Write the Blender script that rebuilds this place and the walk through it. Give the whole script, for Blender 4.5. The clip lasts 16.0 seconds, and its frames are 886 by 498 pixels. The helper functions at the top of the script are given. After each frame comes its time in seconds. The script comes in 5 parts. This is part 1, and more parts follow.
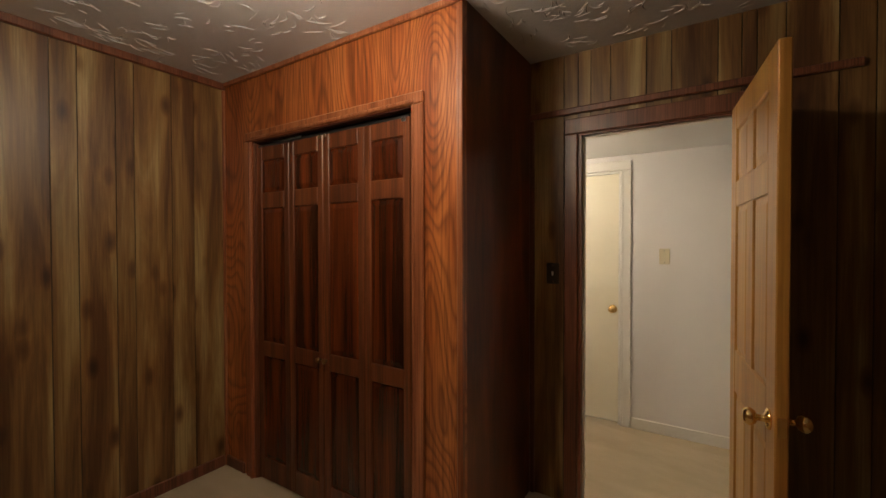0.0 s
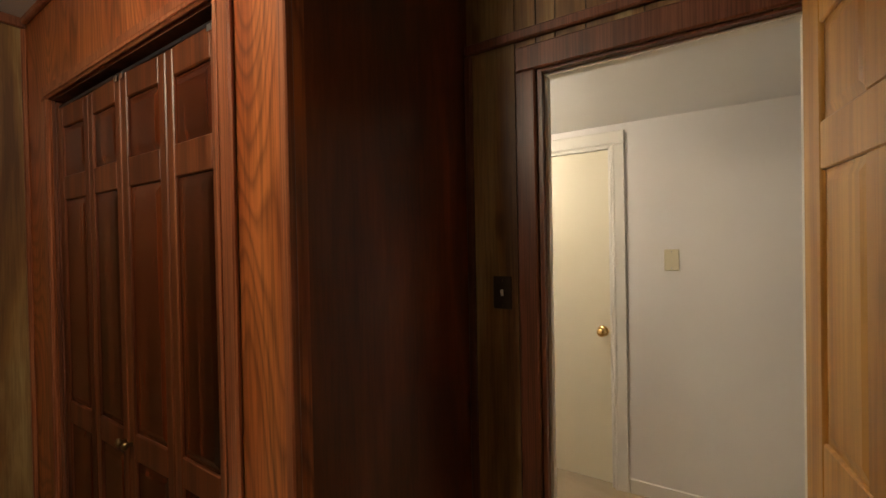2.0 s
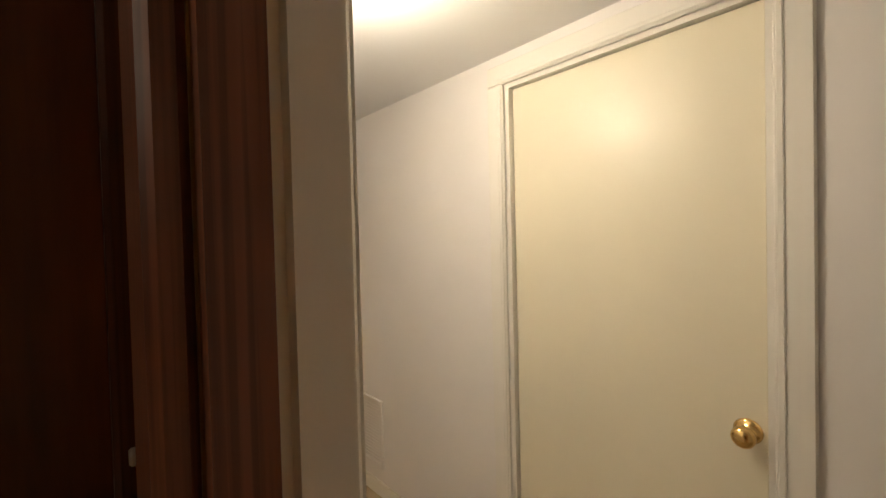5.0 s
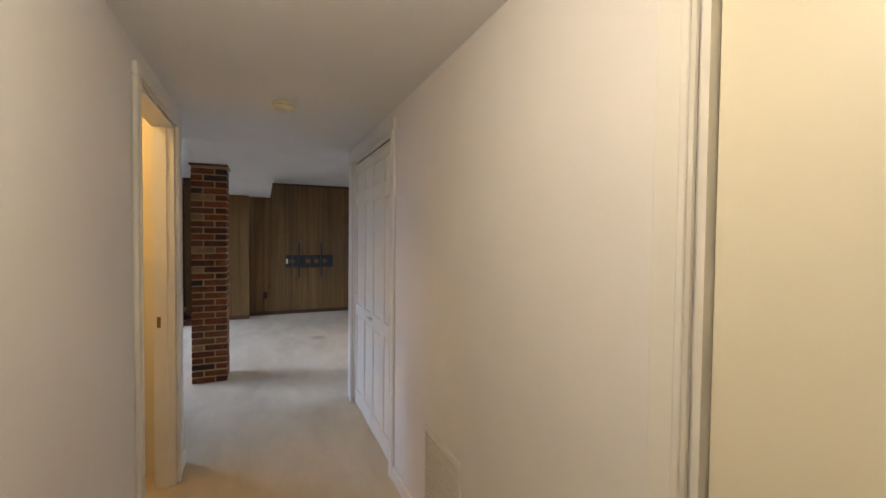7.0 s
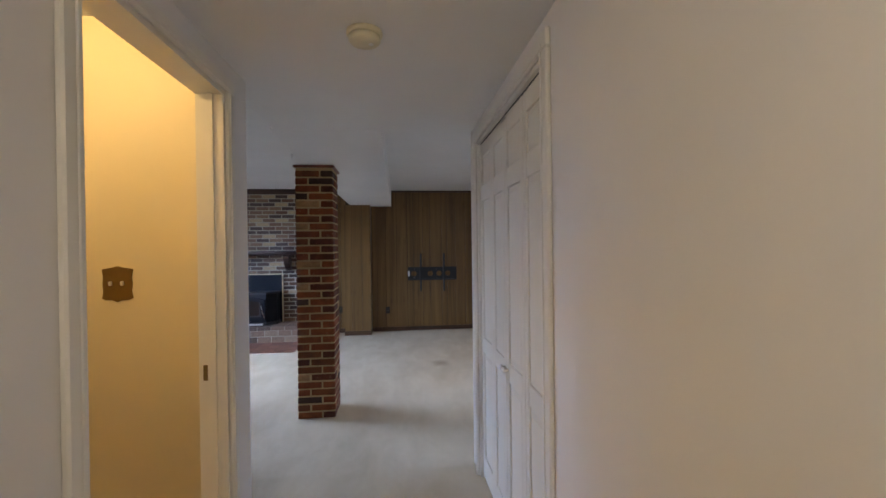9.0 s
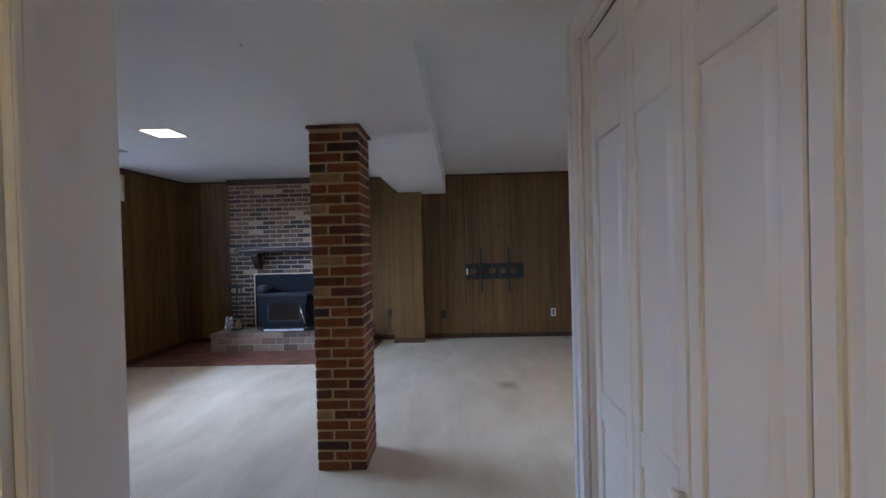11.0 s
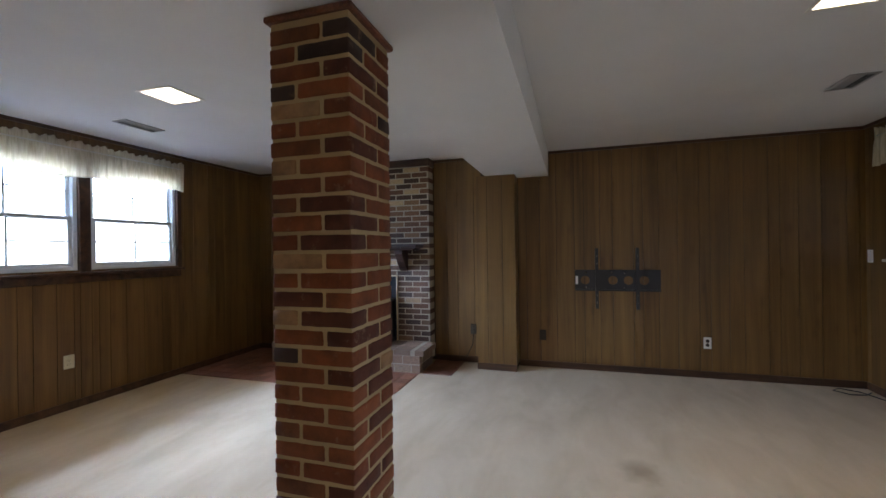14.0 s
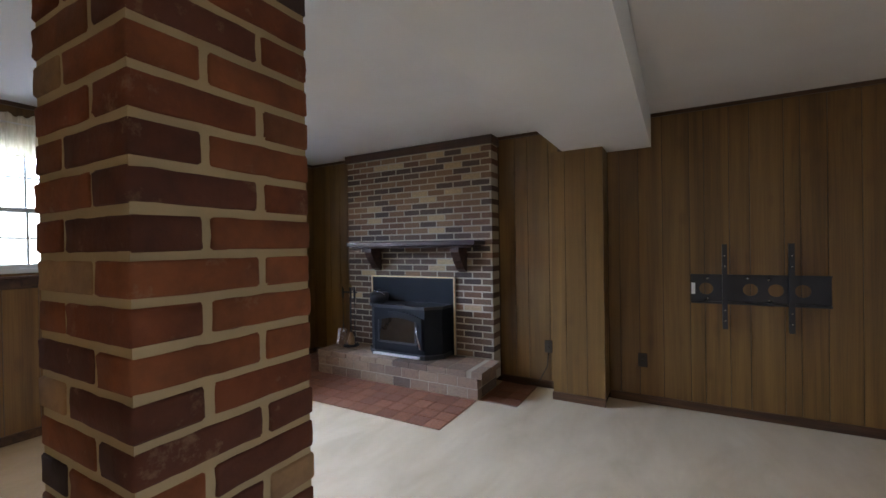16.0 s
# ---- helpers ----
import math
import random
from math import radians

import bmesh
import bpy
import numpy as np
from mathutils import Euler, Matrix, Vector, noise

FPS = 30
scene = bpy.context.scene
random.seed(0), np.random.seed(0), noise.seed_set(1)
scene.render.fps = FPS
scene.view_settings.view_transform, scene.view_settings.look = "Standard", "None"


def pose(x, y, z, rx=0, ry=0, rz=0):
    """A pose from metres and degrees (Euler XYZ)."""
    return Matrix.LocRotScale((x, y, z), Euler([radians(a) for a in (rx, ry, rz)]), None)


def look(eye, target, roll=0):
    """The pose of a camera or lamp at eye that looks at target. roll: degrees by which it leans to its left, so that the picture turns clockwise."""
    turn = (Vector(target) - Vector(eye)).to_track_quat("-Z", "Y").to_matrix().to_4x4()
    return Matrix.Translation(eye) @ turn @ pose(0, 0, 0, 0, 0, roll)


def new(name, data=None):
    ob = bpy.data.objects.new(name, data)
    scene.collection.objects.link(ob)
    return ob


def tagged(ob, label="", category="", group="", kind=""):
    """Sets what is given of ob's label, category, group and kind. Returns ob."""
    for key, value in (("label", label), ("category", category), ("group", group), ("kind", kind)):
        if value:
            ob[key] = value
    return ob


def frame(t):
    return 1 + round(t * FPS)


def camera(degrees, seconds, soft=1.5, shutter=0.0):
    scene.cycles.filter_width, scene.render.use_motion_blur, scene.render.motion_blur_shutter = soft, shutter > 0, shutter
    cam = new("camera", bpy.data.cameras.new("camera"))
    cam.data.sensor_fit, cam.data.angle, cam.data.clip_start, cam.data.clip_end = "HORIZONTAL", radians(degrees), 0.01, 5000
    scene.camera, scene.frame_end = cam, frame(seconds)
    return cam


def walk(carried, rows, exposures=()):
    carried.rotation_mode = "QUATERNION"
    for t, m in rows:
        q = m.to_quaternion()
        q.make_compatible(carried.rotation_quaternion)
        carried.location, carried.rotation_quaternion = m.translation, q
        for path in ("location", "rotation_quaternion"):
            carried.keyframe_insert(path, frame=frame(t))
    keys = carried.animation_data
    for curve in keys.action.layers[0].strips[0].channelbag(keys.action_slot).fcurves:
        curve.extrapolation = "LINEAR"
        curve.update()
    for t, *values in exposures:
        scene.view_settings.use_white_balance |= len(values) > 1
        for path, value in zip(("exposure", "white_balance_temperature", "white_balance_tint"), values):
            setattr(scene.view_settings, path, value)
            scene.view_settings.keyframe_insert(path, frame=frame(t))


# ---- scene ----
cam = camera(93.8, 16.0)
PATH = [
    (0, (-2.253, 0.414, 1.46), (-0.573, 1.498, 1.431), -0.1),
    (0.5, (-2.02, 0.412, 1.47), (-0.335, 1.49, 1.45), -1.3),
    (1, (-1.804, 0.438, 1.46), (-0.109, 1.499, 1.449), -1.7),
    (1.5, (-1.552, 0.488, 1.46), (0.146, 1.544, 1.445), -1.4),
    (2, (-1.315, 0.541, 1.462), (0.372, 1.615, 1.443), -1.1),
    (2.5, (-1.06, 0.569, 1.464), (0.607, 1.673, 1.44), -1.2),
    (3, (-0.831, 0.582, 1.463), (0.803, 1.734, 1.428), -1.8),
    (3.5, (-0.583, 0.604, 1.472), (1.004, 1.822, 1.423), -2.3),
    (6, (0.323, 1.042, 1.415), (1.424, 2.711, 1.377), -0.1),
    (6.5, (0.461, 1.185, 1.417), (1.427, 2.936, 1.369), 0.3),
    (7, (0.593, 1.344, 1.415), (1.386, 3.179, 1.36), 0.6),
    (7.5, (0.68, 1.559, 1.408), (1.311, 3.456, 1.349), 0.6),
    (8, (0.725, 1.819, 1.418), (1.197, 3.762, 1.368), 0.2),
    (8.5, (0.773, 2.089, 1.412), (1.108, 4.06, 1.381), -0.2),
    (9, (0.799, 2.372, 1.405), (1.017, 4.36, 1.394), -0.7),
    (11.5, (0.862, 3.686, 1.341), (0.711, 5.68, 1.315), -1.6),
    (12, (0.877, 3.917, 1.335), (0.623, 5.901, 1.304), -1.7),
    (12.5, (0.902, 4.144, 1.329), (0.552, 6.113, 1.305), -1.6),
    (13, (0.917, 4.363, 1.315), (0.494, 6.317, 1.303), -1.1),
    (13.5, (0.933, 4.578, 1.318), (0.431, 6.514, 1.315), -0.6),
    (14, (0.935, 4.805, 1.303), (0.345, 6.716, 1.304), -0.8),
    (14.5, (0.92, 5.044, 1.308), (0.246, 6.927, 1.301), -0.8),
    (15, (0.899, 5.297, 1.32), (0.123, 7.141, 1.296), -0.8),
    (15.5, (0.877, 5.518, 1.328), (0.006, 7.318, 1.298), -0.9),
    (16, (0.879, 5.737, 1.306), (-0.103, 7.479, 1.295), -0.9),
]
EXPOSURES = [(0, 0.3, 6250, 10), (3.5, 0.28, 6250, 10), (6, 0.05, 6400, 10), (7.5, 0.08, 6300, 10), (9, 0.0, 6050, 10), (11.5, -0.22, 5750, 10), (13, -0.12, 6250, 10), (16, 0.0, 7000, 10)]
walk(cam, [(t, look(eye, target, roll)) for t, eye, target, roll in PATH], EXPOSURES)
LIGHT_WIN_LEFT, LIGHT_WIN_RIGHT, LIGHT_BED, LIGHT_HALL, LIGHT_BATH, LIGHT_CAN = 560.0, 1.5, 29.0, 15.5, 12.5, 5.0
LIGHT_PATIO = 13.0

# ---------- world, sun, large lights ----------
world = bpy.data.worlds.new("sky")
scene.world = world
world.use_nodes = True
_nt = world.node_tree
_sky = _nt.nodes.new("ShaderNodeTexSky")
_sky.sky_type = "NISHITA"
_sky.sun_disc = False
_sky.sun_elevation = radians(40)
_sky.sun_rotation = radians(90)
_nt.links.new(_sky.outputs[0], _nt.nodes["Background"].inputs[0])
_nt.nodes["Background"].inputs[1].default_value = 0.1


def lamp(name, kind, m, energy, color, size=0.2, size_y=None, spread=125):
    d = bpy.data.lights.new(name, kind)
    d.energy, d.color = energy, color
    if kind == "AREA":
        d.size = size
        d.spread = radians(spread)
        if size_y:
            d.shape, d.size_y = "RECTANGLE", size_y
    elif kind == "SUN":
        d.angle = size
    else:
        d.shadow_soft_size = size
    ob = new(name, d)
    ob.matrix_world = m
    return ob


lamp("overcast_sun", "SUN", look((0, 0, 10), (-4, 3, 6)), 0.6, (1, 0.97, 0.92), radians(12))
lamp("window_daylight", "AREA", look((-4.5, 7.4, 2.25), (-2.5, 7.4, 1.25)), LIGHT_WIN_LEFT, (0.45, 0.61, 1.0), 4.8, 0.55)
lamp("window_daylight_right", "AREA", look((3.5, 8.5, 1.6), (1.7, 7.6, 0.2)), LIGHT_WIN_RIGHT, (0.62, 0.74, 1.0), 1.5, 0.75)
# daylight of an unseen opening, assumed from bright carpet at the hall mouth
lamp("assumed_door_daylight", "AREA", look((3.5, 6.1, 1.15), (2.1, 5.8, 0.0)), LIGHT_PATIO, (0.42, 0.60, 1.0), 1.5, 1.8, 90)
lamp("bedroom_bulb", "POINT", pose(-1.6, 1.50, 2.30), LIGHT_BED, (1.0, 0.83, 0.59), 0.10)
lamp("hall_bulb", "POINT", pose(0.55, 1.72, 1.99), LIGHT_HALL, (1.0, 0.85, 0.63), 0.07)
lamp("bath_bulb", "POINT", pose(-0.5, 3.65, 2.28), LIGHT_BATH, (1.0, 0.66, 0.26), 0.08)
for _x, _y in ((-1.685, 6.99), (2.14, 7.02)):
    lamp("recessed_bulb", "AREA", look((_x, _y, 2.383), (_x, _y, 0)), LIGHT_CAN, (1.0, 0.74, 0.44), 0.22)


# ---------- materials ----------
def nodes_of(name, rough=0.6, metal=0.0):
    m = bpy.data.materials.new(name)
    m.use_nodes = True
    nt = m.node_tree
    b = nt.nodes["Principled BSDF"]
    b.inputs["Roughness"].default_value = rough
    b.inputs["Metallic"].default_value = metal
    return m, nt, b


def node(nt, kind, **vals):
    n = nt.nodes.new(kind)
    for k, v in vals.items():
        n.inputs[k.replace("_", " ")].default_value = v
    return n


def ramp(nt, src, stops):
    r = nt.nodes.new("ShaderNodeValToRGB")
    els = r.color_ramp.elements
    while len(els) < len(stops):
        els.new(0.5)
    for e, (p, c) in zip(els, stops):
        e.position, e.color = p, (*c, 1) if len(c) == 3 else c
    nt.links.new(src, r.inputs[0])
    return r.outputs[0]


def mixed(nt, a, b, fac, mode="MIX"):
    n = nt.nodes.new("ShaderNodeMix")
    n.data_type, n.blend_type = "RGBA", mode
    for sock, v in ((n.inputs[0], fac), (n.inputs[6], a), (n.inputs[7], b)):
        if isinstance(v, (int, float)):
            sock.default_value = v
        elif isinstance(v, tuple):
            sock.default_value = (*v, 1)
        else:
            nt.links.new(v, sock)
    return n.outputs[2]


def coords(nt, scale=(1, 1, 1), vary=0.0):
    tc = nt.nodes.new("ShaderNodeTexCoord")
    mp = nt.nodes.new("ShaderNodeMapping")
    mp.inputs["Scale"].default_value = scale
    nt.links.new(tc.outputs["Object"], mp.inputs[0])
    if vary:
        oi = nt.nodes.new("ShaderNodeObjectInfo")
        mul = nt.nodes.new("ShaderNodeMath")
        mul.operation = "MULTIPLY"
        mul.inputs[1].default_value = vary
        nt.links.new(oi.outputs["Random"], mul.inputs[0])
        cb = nt.nodes.new("ShaderNodeCombineXYZ")
        for i in range(3):
            nt.links.new(mul.outputs[0], cb.inputs[i])
        nt.links.new(cb.outputs[0], mp.inputs["Location"])
    return mp.outputs[0]


def noise_tex(nt, vec, scale, detail=4.0, rough=0.55, dist=0.0):
    n = node(nt, "ShaderNodeTexNoise", Scale=scale, Detail=detail, Roughness=rough, Distortion=dist)
    nt.links.new(vec, n.inputs["Vector"])
    return n.outputs["Fac"]


def bump(nt, b, height, strength, dist=0.002):
    n = node(nt, "ShaderNodeBump", Strength=strength, Distance=dist)
    nt.links.new(height, n.inputs["Height"])
    nt.links.new(n.outputs[0], b.inputs["Normal"])


def paint(name, color, rough=0.6, grain=60, strength=0.15, stain=0.06, metal=0.0):
    m, nt, b = nodes_of(name, rough, metal)
    v = coords(nt)
    big = noise_tex(nt, v, 1.7, 3)
    low = tuple(c * (1 - stain * 2) for c in color)
    b_col = ramp(nt, big, [(0.3, low), (0.7, color)])
    nt.links.new(b_col, b.inputs["Base Color"])
    bump(nt, b, noise_tex(nt, v, grain, 4), strength)
    return m


def wood(name, dark, mid, light, rough=0.45, across=9.0, along=0.55, rings=0.0, vary=40.0, tone=0.35, knots=0.0, pore=0.7, spread=(0.36, 0.5, 0.66), axis=2):
    """Board with grain along one axis: broad figure, fine pores, optional cathedral rings and knots."""
    m, nt, b = nodes_of(name, rough)
    sc = [across] * 3
    sc[axis] = along
    v = coords(nt, tuple(sc), vary)
    base = noise_tex(nt, v, 1.0, 5, 0.6, 0.6)
    col = ramp(nt, base, [(spread[0], dark), (spread[1], mid), (spread[2], light)])
    fs = [across * 16] * 3
    fs[axis] = along * 5
    fine = noise_tex(nt, coords(nt, tuple(fs), vary), 1.0, 3, 0.6)
    pores = ramp(nt, fine, [(0.40, (0.42, 0.38, 0.34)), (0.56, (1, 1, 1))])
    col = mixed(nt, col, pores, pore, "MULTIPLY")
    if rings:
        rs = [2.8] * 3
        rs[axis] = 0.85
        rv = coords(nt, tuple(rs), vary)
        r0 = noise_tex(nt, rv, 1.0, 1.5, 0.4, 0.3)
        mu = nt.nodes.new("ShaderNodeMath")
        mu.operation = "MULTIPLY"
        mu.inputs[1].default_value = rings
        nt.links.new(r0, mu.inputs[0])
        fr = nt.nodes.new("ShaderNodeMath")
        fr.operation = "FRACT"
        nt.links.new(mu.outputs[0], fr.inputs[0])
        line = ramp(nt, fr.outputs[0], [(0.0, (0.22, 0.15, 0.12)), (0.34, (0.92, 0.9, 0.86)), (0.75, (1, 1, 1)), (1.0, (0.24, 0.17, 0.14))])
        col = mixed(nt, col, line, 0.6, "MULTIPLY")
    if knots:
        ks = [7.5] * 3
        ks[axis] = 3.2
        vo = node(nt, "ShaderNodeTexVoronoi", Scale=1.0)
        nt.links.new(coords(nt, tuple(ks), vary), vo.inputs["Vector"])
        kn = ramp(nt, vo.outputs["Distance"], [(0.06, (0.26, 0.17, 0.12)), (0.16, (0.6, 0.48, 0.4)), (0.24, (0.95, 0.9, 0.85)), (0.4, (1, 1, 1))])
        col = mixed(nt, col, kn, knots, "MULTIPLY")
    oi = nt.nodes.new("ShaderNodeObjectInfo")
    t0 = ramp(nt, oi.outputs["Random"], [(0, (1 - tone,) * 3), (1, (1, 1, 1))])
    col = mixed(nt, col, t0, 1.0, "MULTIPLY")
    nt.links.new(col, b.inputs["Base Color"])
    bump(nt, b, fine, 0.12, 0.001)
    return m


def brick_mat(name, stops, wear, rough=0.85):
    m, nt, b = nodes_of(name, rough)
    oi = nt.nodes.new("ShaderNodeObjectInfo")
    r = ramp(nt, oi.outputs["Random"], stops)
    nt.nodes[-1].color_ramp.interpolation = "CONSTANT"
    v = coords(nt, (1, 1, 1), 50)
    n1 = noise_tex(nt, v, 9, 5, 0.65)
    n2 = noise_tex(nt, v, 70, 4, 0.6)
    col = mixed(nt, r, ramp(nt, n1, [(0.3, (0.5, 0.46, 0.46)), (0.62, (1.15, 1.08, 1.0))]), 0.85, "MULTIPLY")
    col = mixed(nt, col, wear, ramp(nt, noise_tex(nt, v, 14, 6, 0.7), [(0.60, (0, 0, 0)), (0.72, (0.55, 0.55, 0.55))]))
    nt.links.new(col, b.inputs["Base Color"])
    bump(nt, b, n2, 0.5, 0.003)
    return m


def metal(name, color, rough):
    m, nt, b = nodes_of(name, rough, 1.0)
    v = coords(nt)
    b.inputs["Base Color"].default_value = (*color, 1)
    nt.links.new(ramp(nt, noise_tex(nt, v, 25, 3), [(0.3, (rough * 0.7,) * 3), (0.7, (rough * 1.4,) * 3)]), b.inputs["Roughness"])
    return m


def glow(name, color, strength):
    m = bpy.data.materials.new(name)
    m.use_nodes = True
    nt = m.node_tree
    b = nt.nodes["Principled BSDF"]
    b.inputs["Base Color"].default_value = (0.8, 0.8, 0.8, 1)
    b.inputs["Emission Color"].default_value = (*color, 1)
    b.inputs["Emission Strength"].default_value = strength
    return m


STAIN = (1.305, 7.52, -0.05)


def carpet_mat():
    m, nt, b = nodes_of("cut_pile_carpet", 0.95)
    v = coords(nt)
    tuft = noise_tex(nt, v, 260, 3, 0.7)
    nap = noise_tex(nt, coords(nt, (2.4, 0.9, 1)), 1.3, 5, 0.6, 0.35)
    c = ramp(nt, nap, [(0.34, (0.50, 0.405, 0.265)), (0.5, (0.565, 0.462, 0.31)), (0.66, (0.625, 0.52, 0.36))])
    c = mixed(nt, c, ramp(nt, tuft, [(0.3, (0.72, 0.70, 0.68)), (0.65, (1, 1, 1))]), 0.8, "MULTIPLY")
    spots = ramp(nt, noise_tex(nt, v, 1.05, 2, 0.5), [(0.70, (1, 1, 1)), (0.78, (0.72, 0.68, 0.63))])
    c = mixed(nt, c, spots, 0.9, "MULTIPLY")
    far = nt.nodes.new("ShaderNodeVectorMath")
    far.operation = "DISTANCE"
    far.inputs[1].default_value = STAIN
    nt.links.new(v, far.inputs[0])
    blot = mixed(nt, far.outputs["Value"], noise_tex(nt, v, 9, 3), 0.12)
    c = mixed(nt, c, ramp(nt, blot, [(0.08, (0.66, 0.63, 0.60)), (0.20, (1, 1, 1))]), 1.0, "MULTIPLY")
    nt.links.new(c, b.inputs["Base Color"])
    bump(nt, b, tuft, 0.6, 0.004)
    return m


CARPET = carpet_mat()
WALL_WHITE = paint("warm_white_wall_paint", (0.80, 0.768, 0.748), 0.55, 180, 0.12, 0.03)
CEIL_WHITE = paint("flat_white_ceiling_paint", (0.80, 0.79, 0.78), 0.8, 90, 0.12, 0.03)
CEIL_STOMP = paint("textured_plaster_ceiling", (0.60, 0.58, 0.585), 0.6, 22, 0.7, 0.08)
TRIM_WHITE = paint("semi_gloss_white_trim", (0.80, 0.77, 0.71), 0.32, 40, 0.08, 0.04)
DOOR_CREAM = paint("cream_door_enamel", (0.80, 0.74, 0.58), 0.38, 30, 0.08, 0.03)
BIFOLD_WHITE = paint("off_white_bifold_paint", (0.76, 0.72, 0.63), 0.42, 40, 0.08, 0.04)
BATH_CREAM = paint("cream_bathroom_paint", (0.80, 0.70, 0.50), 0.5, 160, 0.1, 0.04)
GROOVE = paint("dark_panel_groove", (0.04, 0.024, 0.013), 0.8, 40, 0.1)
PLANK_BED = wood("yellow_knotty_panelling", (0.115, 0.046, 0.014), (0.26, 0.138, 0.044), (0.44, 0.315, 0.135), 0.45, 7, 0.6, 0, 40, 0.24, 1.0, 0.4)
OAK = wood("red_stained_oak", (0.33, 0.082, 0.020), (0.44, 0.130, 0.034), (0.54, 0.185, 0.053), 0.35, 5, 0.5, 30, 11, 0.0)
OAK_TRIM = wood("red_stained_oak_trim", (0.25, 0.075, 0.028), (0.36, 0.12, 0.05), (0.46, 0.18, 0.08), 0.38, 14, 0.5, 0, 20, 0.15)
CLOSET_WOOD = wood("dark_red_closet_wood", (0.030, 0.006, 0.002), (0.095, 0.019, 0.005), (0.20, 0.046, 0.011), 0.25, 12, 0.5, 0, 30, 0.3)
CLOSET_EDGE = wood("worn_closet_stile_wood", (0.085, 0.020, 0.006), (0.15, 0.040, 0.011), (0.24, 0.072, 0.021), 0.42, 14, 0.5, 0, 30, 0.2)
SIDE_PANEL = wood("dark_red_brown_side_panel", (0.060, 0.013, 0.004), (0.125, 0.030, 0.008), (0.21, 0.054, 0.014), 0.38, 5, 0.9, 0, 10, 0.1, 0, 0.35)
CASING_DARK = wood("dark_red_brown_casing", (0.11, 0.034, 0.016), (0.19, 0.064, 0.031), (0.26, 0.098, 0.052), 0.4, 12, 0.5, 0, 20, 0.15)
PINE = wood("golden_varnished_pine", (0.36, 0.155, 0.028), (0.50, 0.245, 0.052), (0.60, 0.33, 0.085), 0.35, 5, 0.3, 0, 20, 0.1, 0.2, 0.3)
PLANK_FAM = wood("brown_wood_panelling", (0.120, 0.060, 0.015), (0.178, 0.091, 0.024), (0.228, 0.122, 0.034), 0.38, 8, 0.35, 0, 40, 0.16, 0.3, 0.25)
TRIM_BROWN = wood("dark_brown_moulding", (0.045, 0.02, 0.010), (0.085, 0.038, 0.018), (0.13, 0.06, 0.028), 0.4, 12, 0.6, 0, 20, 0.1, 0, 0.7, (0.36, 0.5, 0.66), 0)
MANTEL_WOOD = wood("dark_stained_mantel_wood", (0.03, 0.014, 0.009), (0.06, 0.028, 0.018), (0.10, 0.05, 0.03), 0.4, 12, 0.8, 0, 20, 0.1, 0, 0.7, (0.36, 0.5, 0.66), 0)
MORTAR = paint("tan_mortar", (0.47, 0.34, 0.175), 0.95, 120, 0.6, 0.12)
MORTAR_PALE = paint("pale_grey_mortar", (0.45, 0.385, 0.285), 0.95, 120, 0.6, 0.1)
BRICK_RED = brick_mat("red_brown_brick", [(0, (0.17, 0.044, 0.012)), (0.24, (0.10, 0.027, 0.010)), (0.42, (0.215, 0.063, 0.017)), (0.64, (0.048, 0.025, 0.018)), (0.78, (0.16, 0.055, 0.018)), (0.95, (0.32, 0.19, 0.09))], (0.30, 0.19, 0.11))
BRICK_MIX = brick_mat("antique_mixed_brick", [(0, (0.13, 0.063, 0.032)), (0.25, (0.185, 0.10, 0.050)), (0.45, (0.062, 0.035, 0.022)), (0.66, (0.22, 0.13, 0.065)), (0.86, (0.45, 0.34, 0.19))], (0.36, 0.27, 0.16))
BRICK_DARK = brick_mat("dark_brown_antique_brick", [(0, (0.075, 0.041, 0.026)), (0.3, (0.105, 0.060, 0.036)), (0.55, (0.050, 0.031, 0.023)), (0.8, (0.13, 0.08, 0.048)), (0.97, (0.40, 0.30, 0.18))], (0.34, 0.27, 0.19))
BRICK_HEARTH = brick_mat("pinkish_hearth_brick", [(0, (0.27, 0.185, 0.125)), (0.3, (0.21, 0.145, 0.10)), (0.55, (0.32, 0.24, 0.165)), (0.85, (0.12, 0.085, 0.06))], (0.44, 0.38, 0.32))
TERRACOTTA = brick_mat("terracotta_tile", [(0, (0.23, 0.098, 0.056)), (0.35, (0.27, 0.12, 0.07)), (0.7, (0.19, 0.08, 0.048))], (0.30, 0.17, 0.11), 0.5)
GROUT = paint("brown_tile_grout", (0.20, 0.125, 0.085), 0.9, 120, 0.4)
IRON = paint("black_stove_enamel", (0.010, 0.012, 0.016), 0.65, 60, 0.1, 0.1)
IRON.node_tree.nodes["Principled BSDF"].inputs["Specular IOR Level"].default_value = 0.2
IRON_ROUGH = paint("black_cast_iron", (0.025, 0.025, 0.027), 0.6, 90, 0.4, 0.15)
MOUNT_STEEL = paint("black_powder_coated_steel", (0.022, 0.021, 0.024), 0.4, 90, 0.15, 0.1)
BLACK_TRACK = paint("black_track_metal", (0.012, 0.013, 0.016), 0.4, 60, 0.1)
BRASS = metal("polished_brass", (0.86, 0.60, 0.25), 0.16)
BRASS_DARK = metal("antique_brass", (0.26, 0.18, 0.08), 0.4)
BRASS_SATIN = metal("satin_brass_trim", (0.90, 0.74, 0.46), 0.42)
STEEL_SATIN = metal("satin_steel", (0.85, 0.84, 0.80), 0.5)
CHROME = metal("bright_steel", (0.75, 0.75, 0.76), 0.2)
PLASTIC_IVORY = paint("ivory_plastic", (0.70, 0.64, 0.47), 0.35, 20, 0.03, 0.02)
